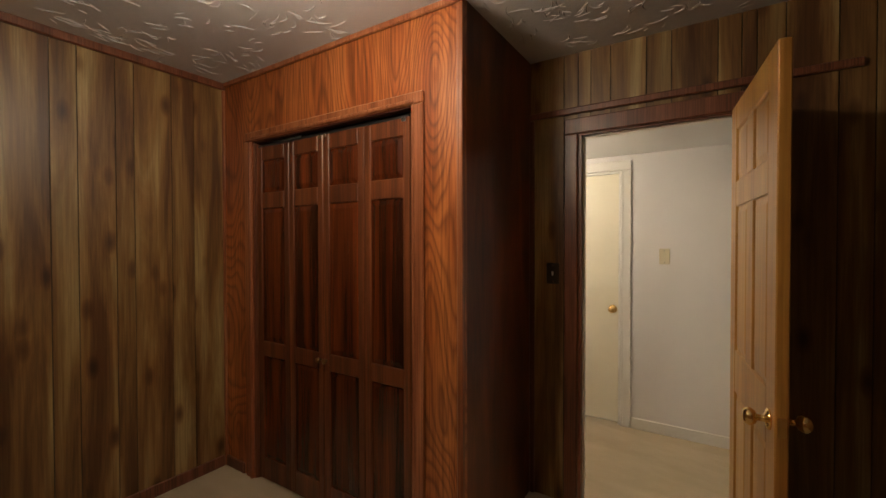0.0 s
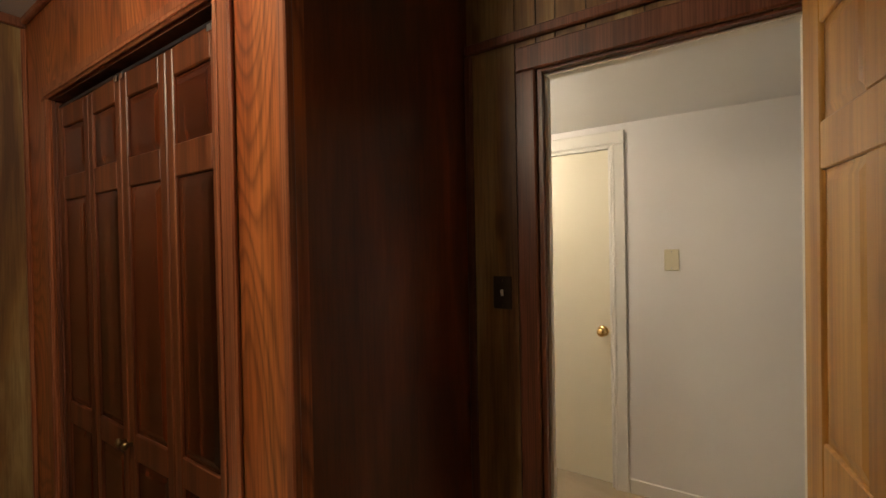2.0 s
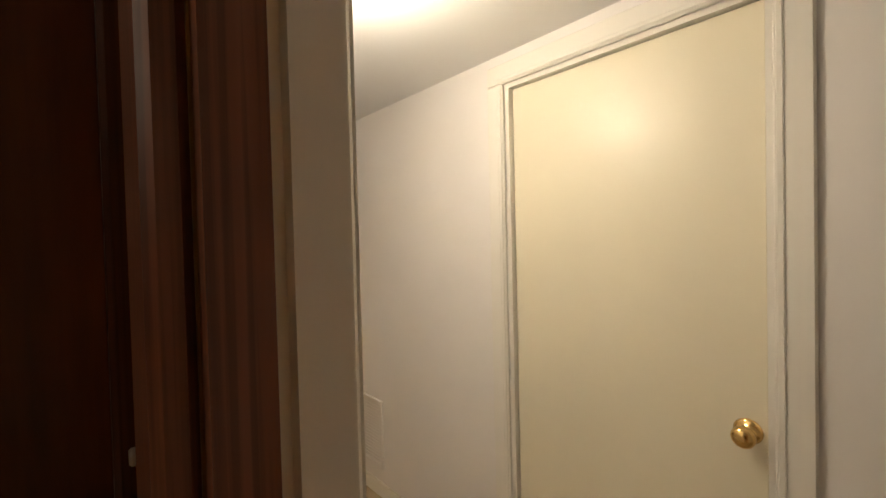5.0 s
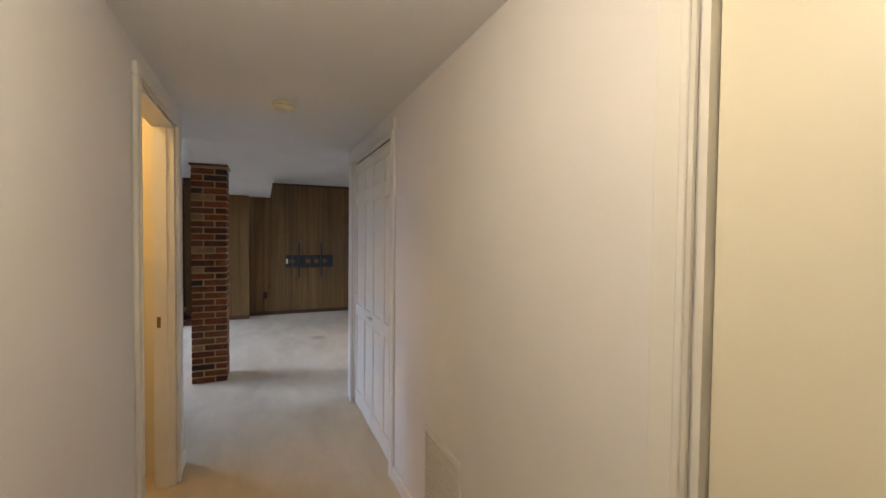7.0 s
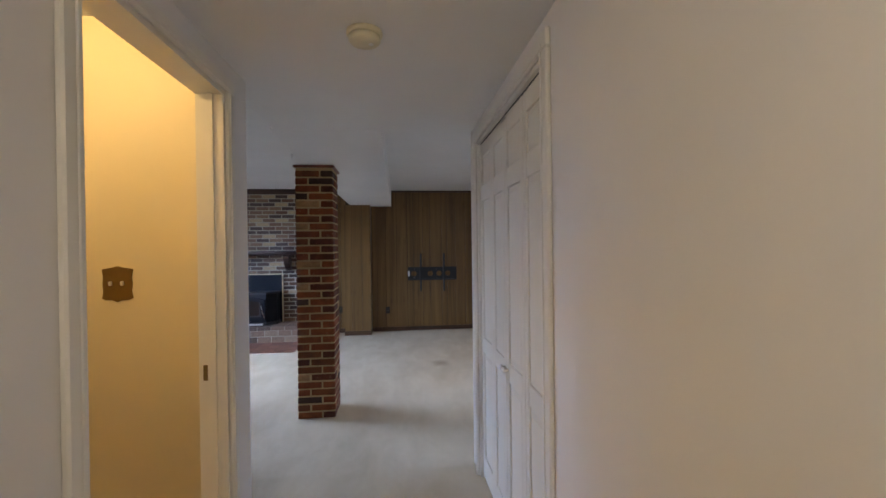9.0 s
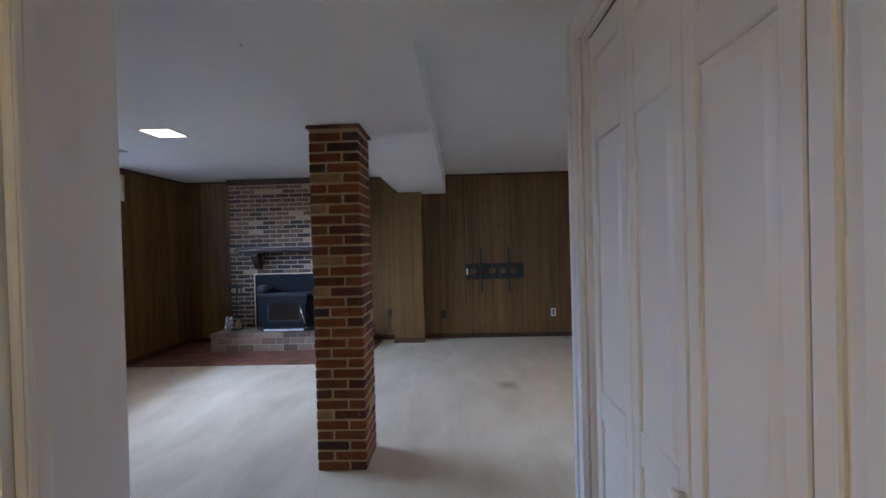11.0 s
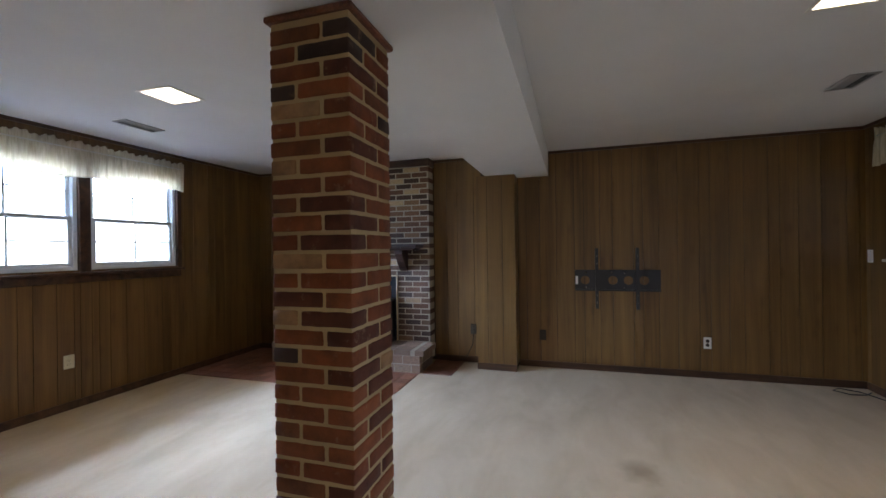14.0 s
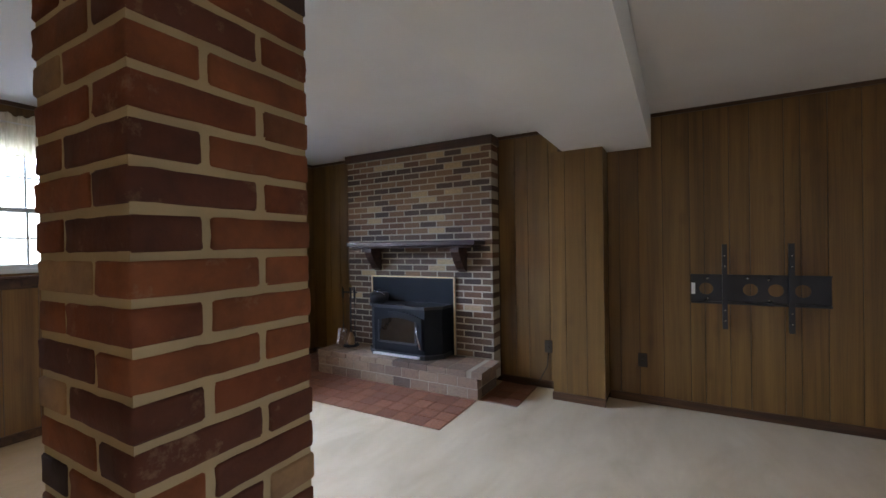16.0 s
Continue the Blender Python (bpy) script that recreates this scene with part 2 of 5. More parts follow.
PLASTIC_WHITE = paint("white_plastic", (0.80, 0.79, 0.76), 0.35, 20, 0.03, 0.02)
PLASTIC_BROWN = paint("dark_brown_plastic", (0.03, 0.02, 0.014), 0.35, 20, 0.03, 0.02)
VINYL = paint("white_window_vinyl", (0.72, 0.76, 0.80), 0.35, 30, 0.03, 0.02)
VENT_WHITE = paint("grey_white_vent_enamel", (0.42, 0.41, 0.40), 0.4, 40, 0.05, 0.04)
# near-black paint stands in for shade inside vent and outlet openings
OPENING_SHADE = paint("painted_opening_shade", (0.03, 0.03, 0.03), 0.9, 40, 0.05)
CAN_GLOW = glow("warm_lamp_diffuser", (1.0, 0.84, 0.62), 6.0)
BULB_GLOW = glow("warm_glass_shade", (1.0, 0.80, 0.52), 3.0)
OUTSIDE_SHADED = glow("dim_shaded_distance", (0.95, 0.97, 1.0), 0.9)
OUTSIDE = glow("bright_overcast_distance", (0.72, 0.86, 1.0), 6.5)
CABLE = paint("black_cable_rubber", (0.015, 0.015, 0.016), 0.5, 40, 0.05)


def fabric():
    m, nt, b = nodes_of("sheer_cream_valance", 0.9)
    v = coords(nt, (30, 30, 3))
    c = ramp(nt, noise_tex(nt, v, 3, 4), [(0.35, (0.66, 0.60, 0.46)), (0.65, (0.84, 0.79, 0.67))])
    nt.links.new(c, b.inputs["Base Color"])
    tr = nt.nodes.new("ShaderNodeBsdfTranslucent")
    nt.links.new(c, tr.inputs[0])
    mx = nt.nodes.new("ShaderNodeMixShader")
    mx.inputs[0].default_value = 0.52
    out = nt.nodes["Material Output"]
    nt.links.new(b.outputs[0], mx.inputs[1])
    nt.links.new(tr.outputs[0], mx.inputs[2])
    nt.links.new(mx.outputs[0], out.inputs[0])
    return m


VALANCE = fabric()


def glass_mat(name, tint, rough=0.0):
    m, nt, b = nodes_of(name, rough)
    b.inputs["Base Color"].default_value = (*tint, 1)
    b.inputs["Transmission Weight"].default_value = 1.0
    b.inputs["IOR"].default_value = 1.45
    return m


GLASS = glass_mat("clear_window_glass", (1, 1, 1))
STOVE_GLASS = paint("sooty_stove_glass", (0.035, 0.024, 0.016), 0.12, 20, 0.02, 0.3)


# ---------- mesh helpers ----------
def box(bm, x0, y0, z0, x1, y1, z1, bevel=0.0, m=None):
    vs = bmesh.ops.create_cube(bm, size=1)["verts"]
    for v in vs:
        v.co = Vector(((x0 + x1) / 2 + v.co.x * (x1 - x0), (y0 + y1) / 2 + v.co.y * (y1 - y0), (z0 + z1) / 2 + v.co.z * (z1 - z0)))
    if bevel:
        es = list({e for v in vs for e in v.link_edges})
        r = bmesh.ops.bevel(bm, geom=es, offset=bevel, segments=1, affect="EDGES")
        vs = list({v for f in r["faces"] for v in f.verts} | {v for v in vs if v.is_valid})
    if m is not None:
        for v in vs:
            v.co = m @ v.co
    return bm


def boxes(*rows, bevel=0.0, m=None):
    bm = bmesh.new()
    for r in rows:
        box(bm, *r, bevel=bevel, m=m)
    return bm


def lathe(profile, seg=20, m=None):
    """Solid of revolution about z from (radius, z) pairs."""
    bm = bmesh.new()
    rings = []
    for r, z in profile:
        rings.append([bm.verts.new((r * math.cos(2 * math.pi * i / seg), r * math.sin(2 * math.pi * i / seg), z)) for i in range(seg)])
    for a, b in zip(rings, rings[1:]):
        for i in range(seg):
            bm.faces.new((a[i], a[(i + 1) % seg], b[(i + 1) % seg], b[i]))
    bm.faces.new(rings[0][::-1])
    bm.faces.new(rings[-1])
    for f in bm.faces:
        f.smooth = True
    if m is not None:
        bm.transform(m)
    return bm


def prism(outline, y0, y1, m=None):
    """Outline of (x, z) pairs pushed along y."""
    bm = bmesh.new()
    a = [bm.verts.new((x, y0, z)) for x, z in outline]
    b = [bm.verts.new((x, y1, z)) for x, z in outline]
    bm.faces.new(a)
    bm.faces.new(b[::-1])
    n = len(a)
    for i in range(n):
        bm.faces.new((a[i], b[i], b[(i + 1) % n], a[(i + 1) % n]))
    bmesh.ops.recalc_face_normals(bm, faces=bm.faces)
    if m is not None:
        bm.transform(m)
    return bm


def tube(points, r, seg=8):
    bm = bmesh.new()
    rings = []
    pts = [Vector(p) for p in points]
    for i, p in enumerate(pts):
        d = (pts[min(i + 1, len(pts) - 1)] - pts[max(i - 1, 0)]).normalized()
        q = d.to_track_quat("Z", "Y")
        rings.append([bm.verts.new(p + q @ Vector((r * math.cos(2 * math.pi * k / seg), r * math.sin(2 * math.pi * k / seg), 0))) for k in range(seg)])
    for a, b in zip(rings, rings[1:]):
        for k in range(seg):
            bm.faces.new((a[k], a[(k + 1) % seg], b[(k + 1) % seg], b[k]))
    bm.faces.new(rings[0][::-1])
    bm.faces.new(rings[-1])
    for f in bm.faces:
        f.smooth = True
    return bm


def mesh_of(bm, name, material):
    me = bpy.data.meshes.new(name)
    bmesh.ops.recalc_face_normals(bm, faces=bm.faces)
    bm.to_mesh(me)
    bm.free()
    me.materials.append(material)
    return me


def part(name, bm, material, parent, label=""):
    ob = new(name, mesh_of(bm, name, material))
    ob.parent = parent
    if parent.type == "EMPTY":
        ob.matrix_parent_inverse = parent.matrix_basis.inverted()
    return tagged(ob, label)


def thing(name, at, label, category, group="", kind=""):
    ob = new(name)
    ob.matrix_basis = Matrix.Translation(at)
    ob.empty_display_size = 0.1
    return tagged(ob, label, category, group, kind)


def solid(name, bm, material, label, category, kind="", group=""):
    return tagged(new(name, mesh_of(bm, name, material)), label, category, group, kind)


def piece(name, me, parent, m):
    ob = new(name, me)
    ob.parent = parent
    if parent.type == "EMPTY":
        ob.matrix_parent_inverse = parent.matrix_basis.inverted()
    ob.matrix_basis = m
    return ob
# ---------- plan ----------
BED_WALL, HALL_L, HALL_R = 0.072, 0.135, 1.287
BED_CEIL, HALL_CEIL, FAM_CEIL, BEAM_Z = 2.50, 2.15, 2.39, 2.116
BED_Y1, CLOSET_X, CLOSET_Y = 3.105, -0.737, 1.30
FAM_X0, FAM_X1, FAM_Y0, FAM_Y1 = -3.265, 3.56, 4.307, 9.65
FAM_FLOOR = -0.05
BD0, BD1, BD_TOP = 0.30, 1.027, 2.055
HD0, HD1, HD_TOP = 1.014, 1.835, 2.03
BA0, BA1, BA_TOP = 3.315, 4.075, 2.02
CL0, CL1, CL_TOP = 1.556, 2.785, 2.085
BF0, BF1, BF_TOP = 3.695, 4.865, 2.035
HALL_END = 5.03
S = "structure"


def wall_x(name, xa, xb, y0, y1, z1, holes, material, label):
    """Wall between two x planes, along y, with rectangular holes (y0, y1, z0, z1)."""
    rows, y = [], y0
    for a, b, c, d in sorted(holes):
        if a > y:
            rows.append((xa, y, 0, xb, a, z1))
        if c > 0:
            rows.append((xa, a, 0, xb, b, c))
        if d < z1:
            rows.append((xa, a, d, xb, b, z1))
        y = b
    if y < y1:
        rows.append((xa, y, 0, xb, y1, z1))
    return solid(name, boxes(*rows), material, label, "wall", S)


def planks_for(wall, axis, face, inward, a0, a1, z0, z1, widths, material, holes=(), phase=0):
    """Vertical boards nailed on a wall; axis: the plane's axis, inward: +1 or -1 towards the room."""
    cuts, a, i = [a0], a0, phase
    while True:
        a += widths[i % len(widths)]
        i += 1
        if a > a1 - 0.03:
            break
        cuts.append(a)
    cuts.append(a1)
    cuts = sorted(set(cuts + [e for h in holes for e in h[:2] if a0 < e < a1]))
    g = 0.0022
    for p, q in zip(cuts, cuts[1:]):
        if q - p < 0.012:
            continue
        spans = [(z0, z1)]
        for h0, h1, c, d in holes:
            if p >= h0 - 1e-4 and q <= h1 + 1e-4:
                spans = [s for s in ((z0, c), (d, z1)) if s[1] - s[0] > 0.01]
        for c, d in spans:
            lo, hi = sorted((face, face + inward * 0.007))
            if axis == "x":
                bm = boxes((lo, p + g, c, hi, q - g, d))
            else:
                bm = boxes((p + g, lo, c, q - g, hi, d))
            part("plank", bm, material, wall)


# floors and ceilings
def floor_sheet():
    """Carpet sheet that dips slightly past the hall mouth."""
    bm = prism([(-2.2, -0.12), (10.4, -0.12), (10.4, FAM_FLOOR), (5.6, FAM_FLOOR), (5.0, 0), (-2.2, 0)], -4.4, 4.4, Matrix(((0, 1, 0, 0), (1, 0, 0, 0), (0, 0, 1, 0), (0, 0, 0, 1))))
    return solid("floor", bm, CARPET, "beige cut pile carpet with vacuum marks and faint stains", "floor", S)


floor_sheet()


def bedroom_ceiling():
    """Plaster ceiling with stomped ridges, all in one mesh."""
    bm = boxes((-4.0, -2.0, BED_CEIL, BED_WALL + 0.05, BED_Y1 + 0.1, BED_CEIL + 0.1))
    rnd = random.Random(5)
    for _ in range(420):
        cx, cy = rnd.uniform(-2.6, 0.0), rnd.uniform(-1.0, 3.0)
        a0 = rnd.uniform(0, 6.28)
        for k in range(rnd.randint(2, 5)):
            a = a0 + rnd.uniform(-0.5, 0.5)
            ln, w, bend = rnd.uniform(0.04, 0.12), rnd.uniform(0.0012, 0.003), rnd.uniform(-2.2, 2.2)
            x, y = cx + rnd.uniform(-0.06, 0.06), cy + rnd.uniform(-0.06, 0.06)
            prev = None
            for s in range(6):
                t = s / 5
                h = 0.0038 * math.sin(math.pi * t) + 0.0005
                nx, ny = -math.sin(a), math.cos(a)
                tri = [bm.verts.new((x + nx * w, y + ny * w, BED_CEIL)), bm.verts.new((x, y, BED_CEIL - h)), bm.verts.new((x - nx * w, y - ny * w, BED_CEIL))]
                if prev:
                    bm.faces.new((prev[0], prev[1], tri[1], tri[0]))
                    bm.faces.new((prev[1], prev[2], tri[2], tri[1]))
                prev = tri
                x += math.cos(a) * ln / 5
                y += math.sin(a) * ln / 5
                a += bend / 5
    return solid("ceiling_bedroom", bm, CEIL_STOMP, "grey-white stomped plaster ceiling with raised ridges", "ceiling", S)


bedroom_ceiling()
solid("ceiling_hall", boxes((HALL_L - 0.04, -0.8, HALL_CEIL, HALL_R + 0.9, 3.25, HALL_CEIL + 0.1), (HALL_L - 0.04, 3.25, HALL_CEIL, HALL_R + 0.9, FAM_Y0 - 0.02, HALL_CEIL + 0.1), (HALL_L - 0.1, FAM_Y0 - 0.02, HALL_CEIL, HALL_R + 0.9, HALL_END + 0.02, HALL_CEIL + 0.1)), CEIL_WHITE, "smooth flat white hallway ceiling", "ceiling", S)
solid("ceiling_family_room", boxes((FAM_X0 - 0.2, FAM_Y0 - 0.1, FAM_CEIL, HALL_R - 1.15, HALL_END + 0.02, FAM_CEIL + 0.1), (FAM_X0 - 0.2, HALL_END + 0.02, FAM_CEIL, FAM_X1 + 0.2, FAM_Y1 + 0.2, FAM_CEIL + 0.1)), CEIL_WHITE, "smooth white family room ceiling", "ceiling", S)


def beam():
    bm = prism([(HALL_END + 0.02, HALL_CEIL - 0.001), (5.65, BEAM_Z), (5.65, FAM_CEIL - 0.002), (HALL_END + 0.02, FAM_CEIL - 0.002)], 0.02, 0.70, Matrix(((0, 1, 0, 0), (1, 0, 0, 0), (0, 0, 1, 0), (0, 0, 0, 1))))
    box(bm, 0.02, 5.65, BEAM_Z, 0.70, FAM_Y1 + 0.05, FAM_CEIL - 0.002)
    out = [(0.02, 5.62), (-0.045, 5.84), (-0.045, 6.40), (0.02, 6.50)]
    a = [bm.verts.new((x, y, BEAM_Z + 0.003)) for x, y in out]
    b = [bm.verts.new((x, y, FAM_CEIL - 0.002)) for x, y in out]
    bm.faces.new(a)
    bm.faces.new(b[::-1])
    for i in range(4):
        bm.faces.new((a[i], b[i], b[(i + 1) % 4], a[(i + 1) % 4]))
    return solid("ceiling_beam", bm, CEIL_WHITE, "white drywall beam boxed below the ceiling", "beam", S)


beam()

# bedroom walls
wl = solid("wall_bedroom_panelled", boxes((-4.0, BED_Y1, 0, CLOSET_X, BED_Y1 + 0.1, BED_CEIL)), GROOVE, "yellow-brown knotty grooved wood panelling wall", "wall", S)
WID_BED = (0.205, 0.105, 0.16, 0.085, 0.19, 0.125, 0.22, 0.095)
planks_for(wl, "y", BED_Y1, -1, -3.7, CLOSET_X - 0.002, 0, BED_CEIL, WID_BED, PLANK_BED, phase=3)
wd = wall_x("wall_bedroom_door", BED_WALL, HALL_L, -0.85, CLOSET_Y + 0.02, BED_CEIL, [(BD0, BD1, 0, BD_TOP)], GROOVE, "dark grooved wood panelling wall around the doorway")
planks_for(wd, "x", BED_WALL, -1, -0.85, CLOSET_Y, 0, BED_CEIL, (0.11, 0.17, 0.10, 0.145, 0.19), PLANK_BED, [(BD0, BD1, 0, BD_TOP)])
solid("wall_bedroom_south", boxes((-4.0, -0.95, 0, BED_WALL + 0.06, -0.85, BED_CEIL)), PLANK_BED, "wood panelled bedroom wall behind the door", "wall", S)
solid("wall_bedroom_west", boxes((-3.8, -0.95, 0, -3.7, BED_Y1, BED_CEIL)), PLANK_BED, "wood panelled bedroom wall", "wall", S)
wall_x("wall_closet_front", CLOSET_X, CLOSET_X + 0.05, CLOSET_Y, BED_Y1, BED_CEIL, [(CL0, CL1, 0, CL_TOP)], OAK, "red-stained oak plywood closet front with bold grain")
solid("wall_closet_side", boxes((CLOSET_X + 0.05, CLOSET_Y, 0, BED_WALL, CLOSET_Y + 0.04, BED_CEIL)), SIDE_PANEL, "dark red-brown closet side panel", "wall", S)
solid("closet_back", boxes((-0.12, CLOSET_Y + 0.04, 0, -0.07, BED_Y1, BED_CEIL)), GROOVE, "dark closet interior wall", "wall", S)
# bedroom mouldings
T = 0.02
solid("crown_trim_panelled", boxes((-3.7, BED_Y1 - 0.03, BED_CEIL - 0.045, CLOSET_X, BED_Y1 - 0.007, BED_CEIL), bevel=0.006), CASING_DARK, "brown stained cove moulding under the ceiling", "trim", S)
solid("crown_trim_closet", boxes((CLOSET_X - 0.02, CLOSET_Y, BED_CEIL - 0.03, CLOSET_X, BED_Y1 - 0.03, BED_CEIL), bevel=0.005), OAK_TRIM, "red-stained moulding over the closet front", "trim", S)
solid("corner_trim_closet", boxes((CLOSET_X - 0.012, CLOSET_Y - 0.012, 0, CLOSET_X + 0.012, CLOSET_Y + 0.016, BED_CEIL - 0.03), bevel=0.004), OAK_TRIM, "red-stained corner bead at the closet edge", "trim", S)
solid("corner_trim_panelled", boxes((CLOSET_X - 0.018, BED_Y1 - 0.025, 0, CLOSET_X, BED_Y1 - 0.007, BED_CEIL - 0.045), bevel=0.004), OAK_TRIM, "inside corner moulding of stained wood", "trim", S)
solid("baseboard_panelled", boxes((-3.7, BED_Y1 - 0.022, 0, CLOSET_X - 0.02, BED_Y1 - 0.007, 0.07), bevel=0.004), CASING_DARK, "low dark wood baseboard", "trim", S)
solid("baseboard_closet", boxes((CLOSET_X - 0.015, CL1 + 0.1, 0, CLOSET_X, BED_Y1 - 0.025, 0.07), bevel=0.004), CASING_DARK, "low dark wood baseboard beside the closet", "trim", S)
solid("rail_trim", boxes((BED_WALL - 0.03, -0.10, 2.165, BED_WALL - 0.007, CLOSET_Y - 0.002, 2.20), bevel=0.005), CASING_DARK, "dark wood rail running above the doorway", "trim", S)
solid("corner_trim_side", boxes((BED_WALL - 0.028, CLOSET_Y - 0.028, 0, BED_WALL - 0.007, CLOSET_Y, 2.16), bevel=0.005), CASING_DARK, "dark inside corner moulding", "trim", S)


def casing_x(name, face, out, y0, y1, top, w, material, label, thick=0.018, head=None, beads=True):
    """Flat casing round an opening in an x wall; out: -1 or +1, the side it stands proud."""
    a, b = sorted((face, face + out * thick))
    hw = head or w
    c = thing(name, (face, (y0 + y1) / 2, 0), label, "door casing", "", S)
    part("casing_side", boxes((a, y0 - w, 0, b, y0, top), bevel=0.005), material, c)
    part("casing_side", boxes((a, y1, 0, b, y1 + w, top), bevel=0.005), material, c)
    part("casing_head", boxes((a, y0 - w, top, b, y1 + w, top + hw), bevel=0.005), material, c)
    if not beads:
        return c
    inner = sorted((face + out * thick, face + out * (thick + 0.004)))
    part("bead", boxes((inner[0], y0 - 0.022, 0, inner[1], y0 - 0.006, top), (inner[0], y1 + 0.006, 0, inner[1], y1 + 0.022, top), (inner[0], y0 - 0.022, top + 0.006, inner[1], y1 + 0.022, top + 0.022), bevel=0.003), material, c)
    return c


def jamb_x(name, xa, xb, y0, y1, top, material, label, t=0.016):
    c = thing(name, ((xa + xb) / 2, (y0 + y1) / 2, 0), label, "door jamb", "", S)
    part("jamb_side", boxes((xa, y0, 0, xb, y0 + t, top)), material, c)
    part("jamb_side", boxes((xa, y1 - t, 0, xb, y1, top)), material, c)
    part("jamb_head", boxes((xa, y0 + t, top - t, xb, y1 - t, top)), material, c)
    mid = (xa + xb) / 2
    part("stop", boxes((mid - 0.015, y0 + t, 0, mid + 0.015, y0 + t + 0.01, top - t), (mid - 0.015, y1 - t - 0.01, 0, mid + 0.015, y1 - t, top - t)), material, c)
    return c


casing_x("casing_bedroom", BED_WALL - 0.007, -1, BD0, BD1, BD_TOP, 0.072, CASING_DARK, "dark red-brown stained wood door casing", 0.02, 0.085, False)
jamb_x("jamb_bedroom", BED_WALL - 0.006, 0.094, BD0, BD1, BD_TOP, CASING_DARK, "dark stained door jamb", 0.008)
jamb_x("jamb_bedroom_hall", 0.095, HALL_L + 0.003, BD0, BD1, BD_TOP, TRIM_WHITE, "white painted hall side of the door jamb", 0.016)
casing_x("casing_bedroom_hall", HALL_L, 1, BD0, BD1, BD_TOP, 0.06, TRIM_WHITE, "white painted door casing on the hall side")
casing_x("casing_closet", CLOSET_X, -1, CL0, CL1, CL_TOP, 0.068, OAK_TRIM, "red-stained oak casing round the closet doors", 0.016, 0.055)
jamb_x("jamb_closet", CLOSET_X + 0.001, CLOSET_X + 0.05, CL0, CL1, CL_TOP, CASING_DARK, "dark stained closet jamb", 0.006)

# hall walls
wall_x("wall_hall_left", HALL_L - 0.10, HALL_L, CLOSET_Y + 0.04, FAM_Y0, HALL_CEIL, [(BA0, BA1, 0, BA_TOP)], WALL_WHITE, "smooth off-white hallway wall")
wall_x("wall_hall_left_near", HALL_L - 0.055, HALL_L + 0.004, -0.8, BD0 - 0.003, HALL_CEIL, [], WALL_WHITE, "smooth off-white hallway wall beside the bedroom door")
solid("wall_hall_left_over_door", boxes((HALL_L, BD0, BD_TOP + 0.003, HALL_L + 0.004, CLOSET_Y + 0.04, HALL_CEIL), (HALL_L, BD1 + 0.003, 0, HALL_L + 0.004, CLOSET_Y + 0.04, BD_TOP + 0.003)), WALL_WHITE, "off-white wall over the bedroom door", "wall", S)
wall_x("wall_hall_right", HALL_R, HALL_R + 0.11, -0.8, HALL_END, HALL_CEIL, [(HD0, HD1, 0, HD_TOP), (BF0, BF1, 0, BF_TOP)], WALL_WHITE, "smooth off-white hallway wall with faint roller marks")
solid("wall_hall_south", boxes((HALL_L - 0.05, -0.9, 0, HALL_R + 0.1, -0.8, HALL_CEIL)), WALL_WHITE, "off-white end wall of the hallway", "wall", S)
solid("closet_recess", boxes((HALL_R + 0.75, BF0 - 0.2, 0, HALL_R + 0.8, BF1 + 0.15, HALL_CEIL), (HALL_R + 0.11, BF0 - 0.2, 0, HALL_R + 0.75, BF0 - 0.15, HALL_CEIL)), WALL_WHITE, "white closet interior behind the folding doors", "wall", S)
casing_x("casing_hall_door", HALL_R, -1, HD0, HD1, HD_TOP, 0.078, TRIM_WHITE, "cream-white moulded door casing")
jamb_x("jamb_hall_door", HALL_R + 0.001, HALL_R + 0.11, HD0, HD1, HD_TOP, TRIM_WHITE, "white painted door jamb")
casing_x("casing_bath", HALL_L, 1, BA0, BA1, BA_TOP, 0.055, TRIM_WHITE, "cream painted door casing of the bathroom")
jamb_x("jamb_bath", HALL_L - 0.101, HALL_L + 0.001, BA0, BA1, BA_TOP, TRIM_WHITE, "cream painted door jamb")
casing_x("casing_bifold", HALL_R, -1, BF0, BF1, BF_TOP, 0.062, TRIM_WHITE, "white painted casing round the folding doors")
jamb_x("jamb_bifold", HALL_R + 0.001, HALL_R + 0.08, BF0, BF1, BF_TOP, TRIM_WHITE, "white painted closet jamb")
for nm, rows in (("baseboard_hall_right", ((HALL_R - 0.012, -0.8, 0, HALL_R, HD0 - 0.08, 0.085), (HALL_R - 0.012, HD1 + 0.08, 0, HALL_R, BF0 - 0.064, 0.085))), ("baseboard_hall_left", ((HALL_L, CLOSET_Y + 0.05, 0, HALL_L + 0.012, BA0 - 0.057, 0.085), (HALL_L, BA1 + 0.057, 0, HALL_L + 0.012, FAM_Y0, 0.085)))):
    solid(nm, boxes(*rows, bevel=0.004), TRIM_WHITE, "low white painted baseboard", "trim", S)
solid("corner_trim_hall_end", boxes((HALL_R - 0.008, HALL_END - 0.03, 0, HALL_R + 0.11, HALL_END + 0.006, HALL_CEIL), bevel=0.004), TRIM_WHITE, "white corner board at the end of the hall", "trim", S)

# bathroom shell
solid("wall_bath_north", boxes((-1.55, 4.265, 0, HALL_L - 0.10, FAM_Y0 - 0.02, 2.45)), BATH_CREAM, "cream painted bathroom wall glowing in warm light", "wall", S)
solid("wall_bath_west", boxes((-1.65, 3.21, 0, -1.55, FAM_Y0 - 0.02, 2.45)), BATH_CREAM, "cream painted bathroom wall", "wall", S)
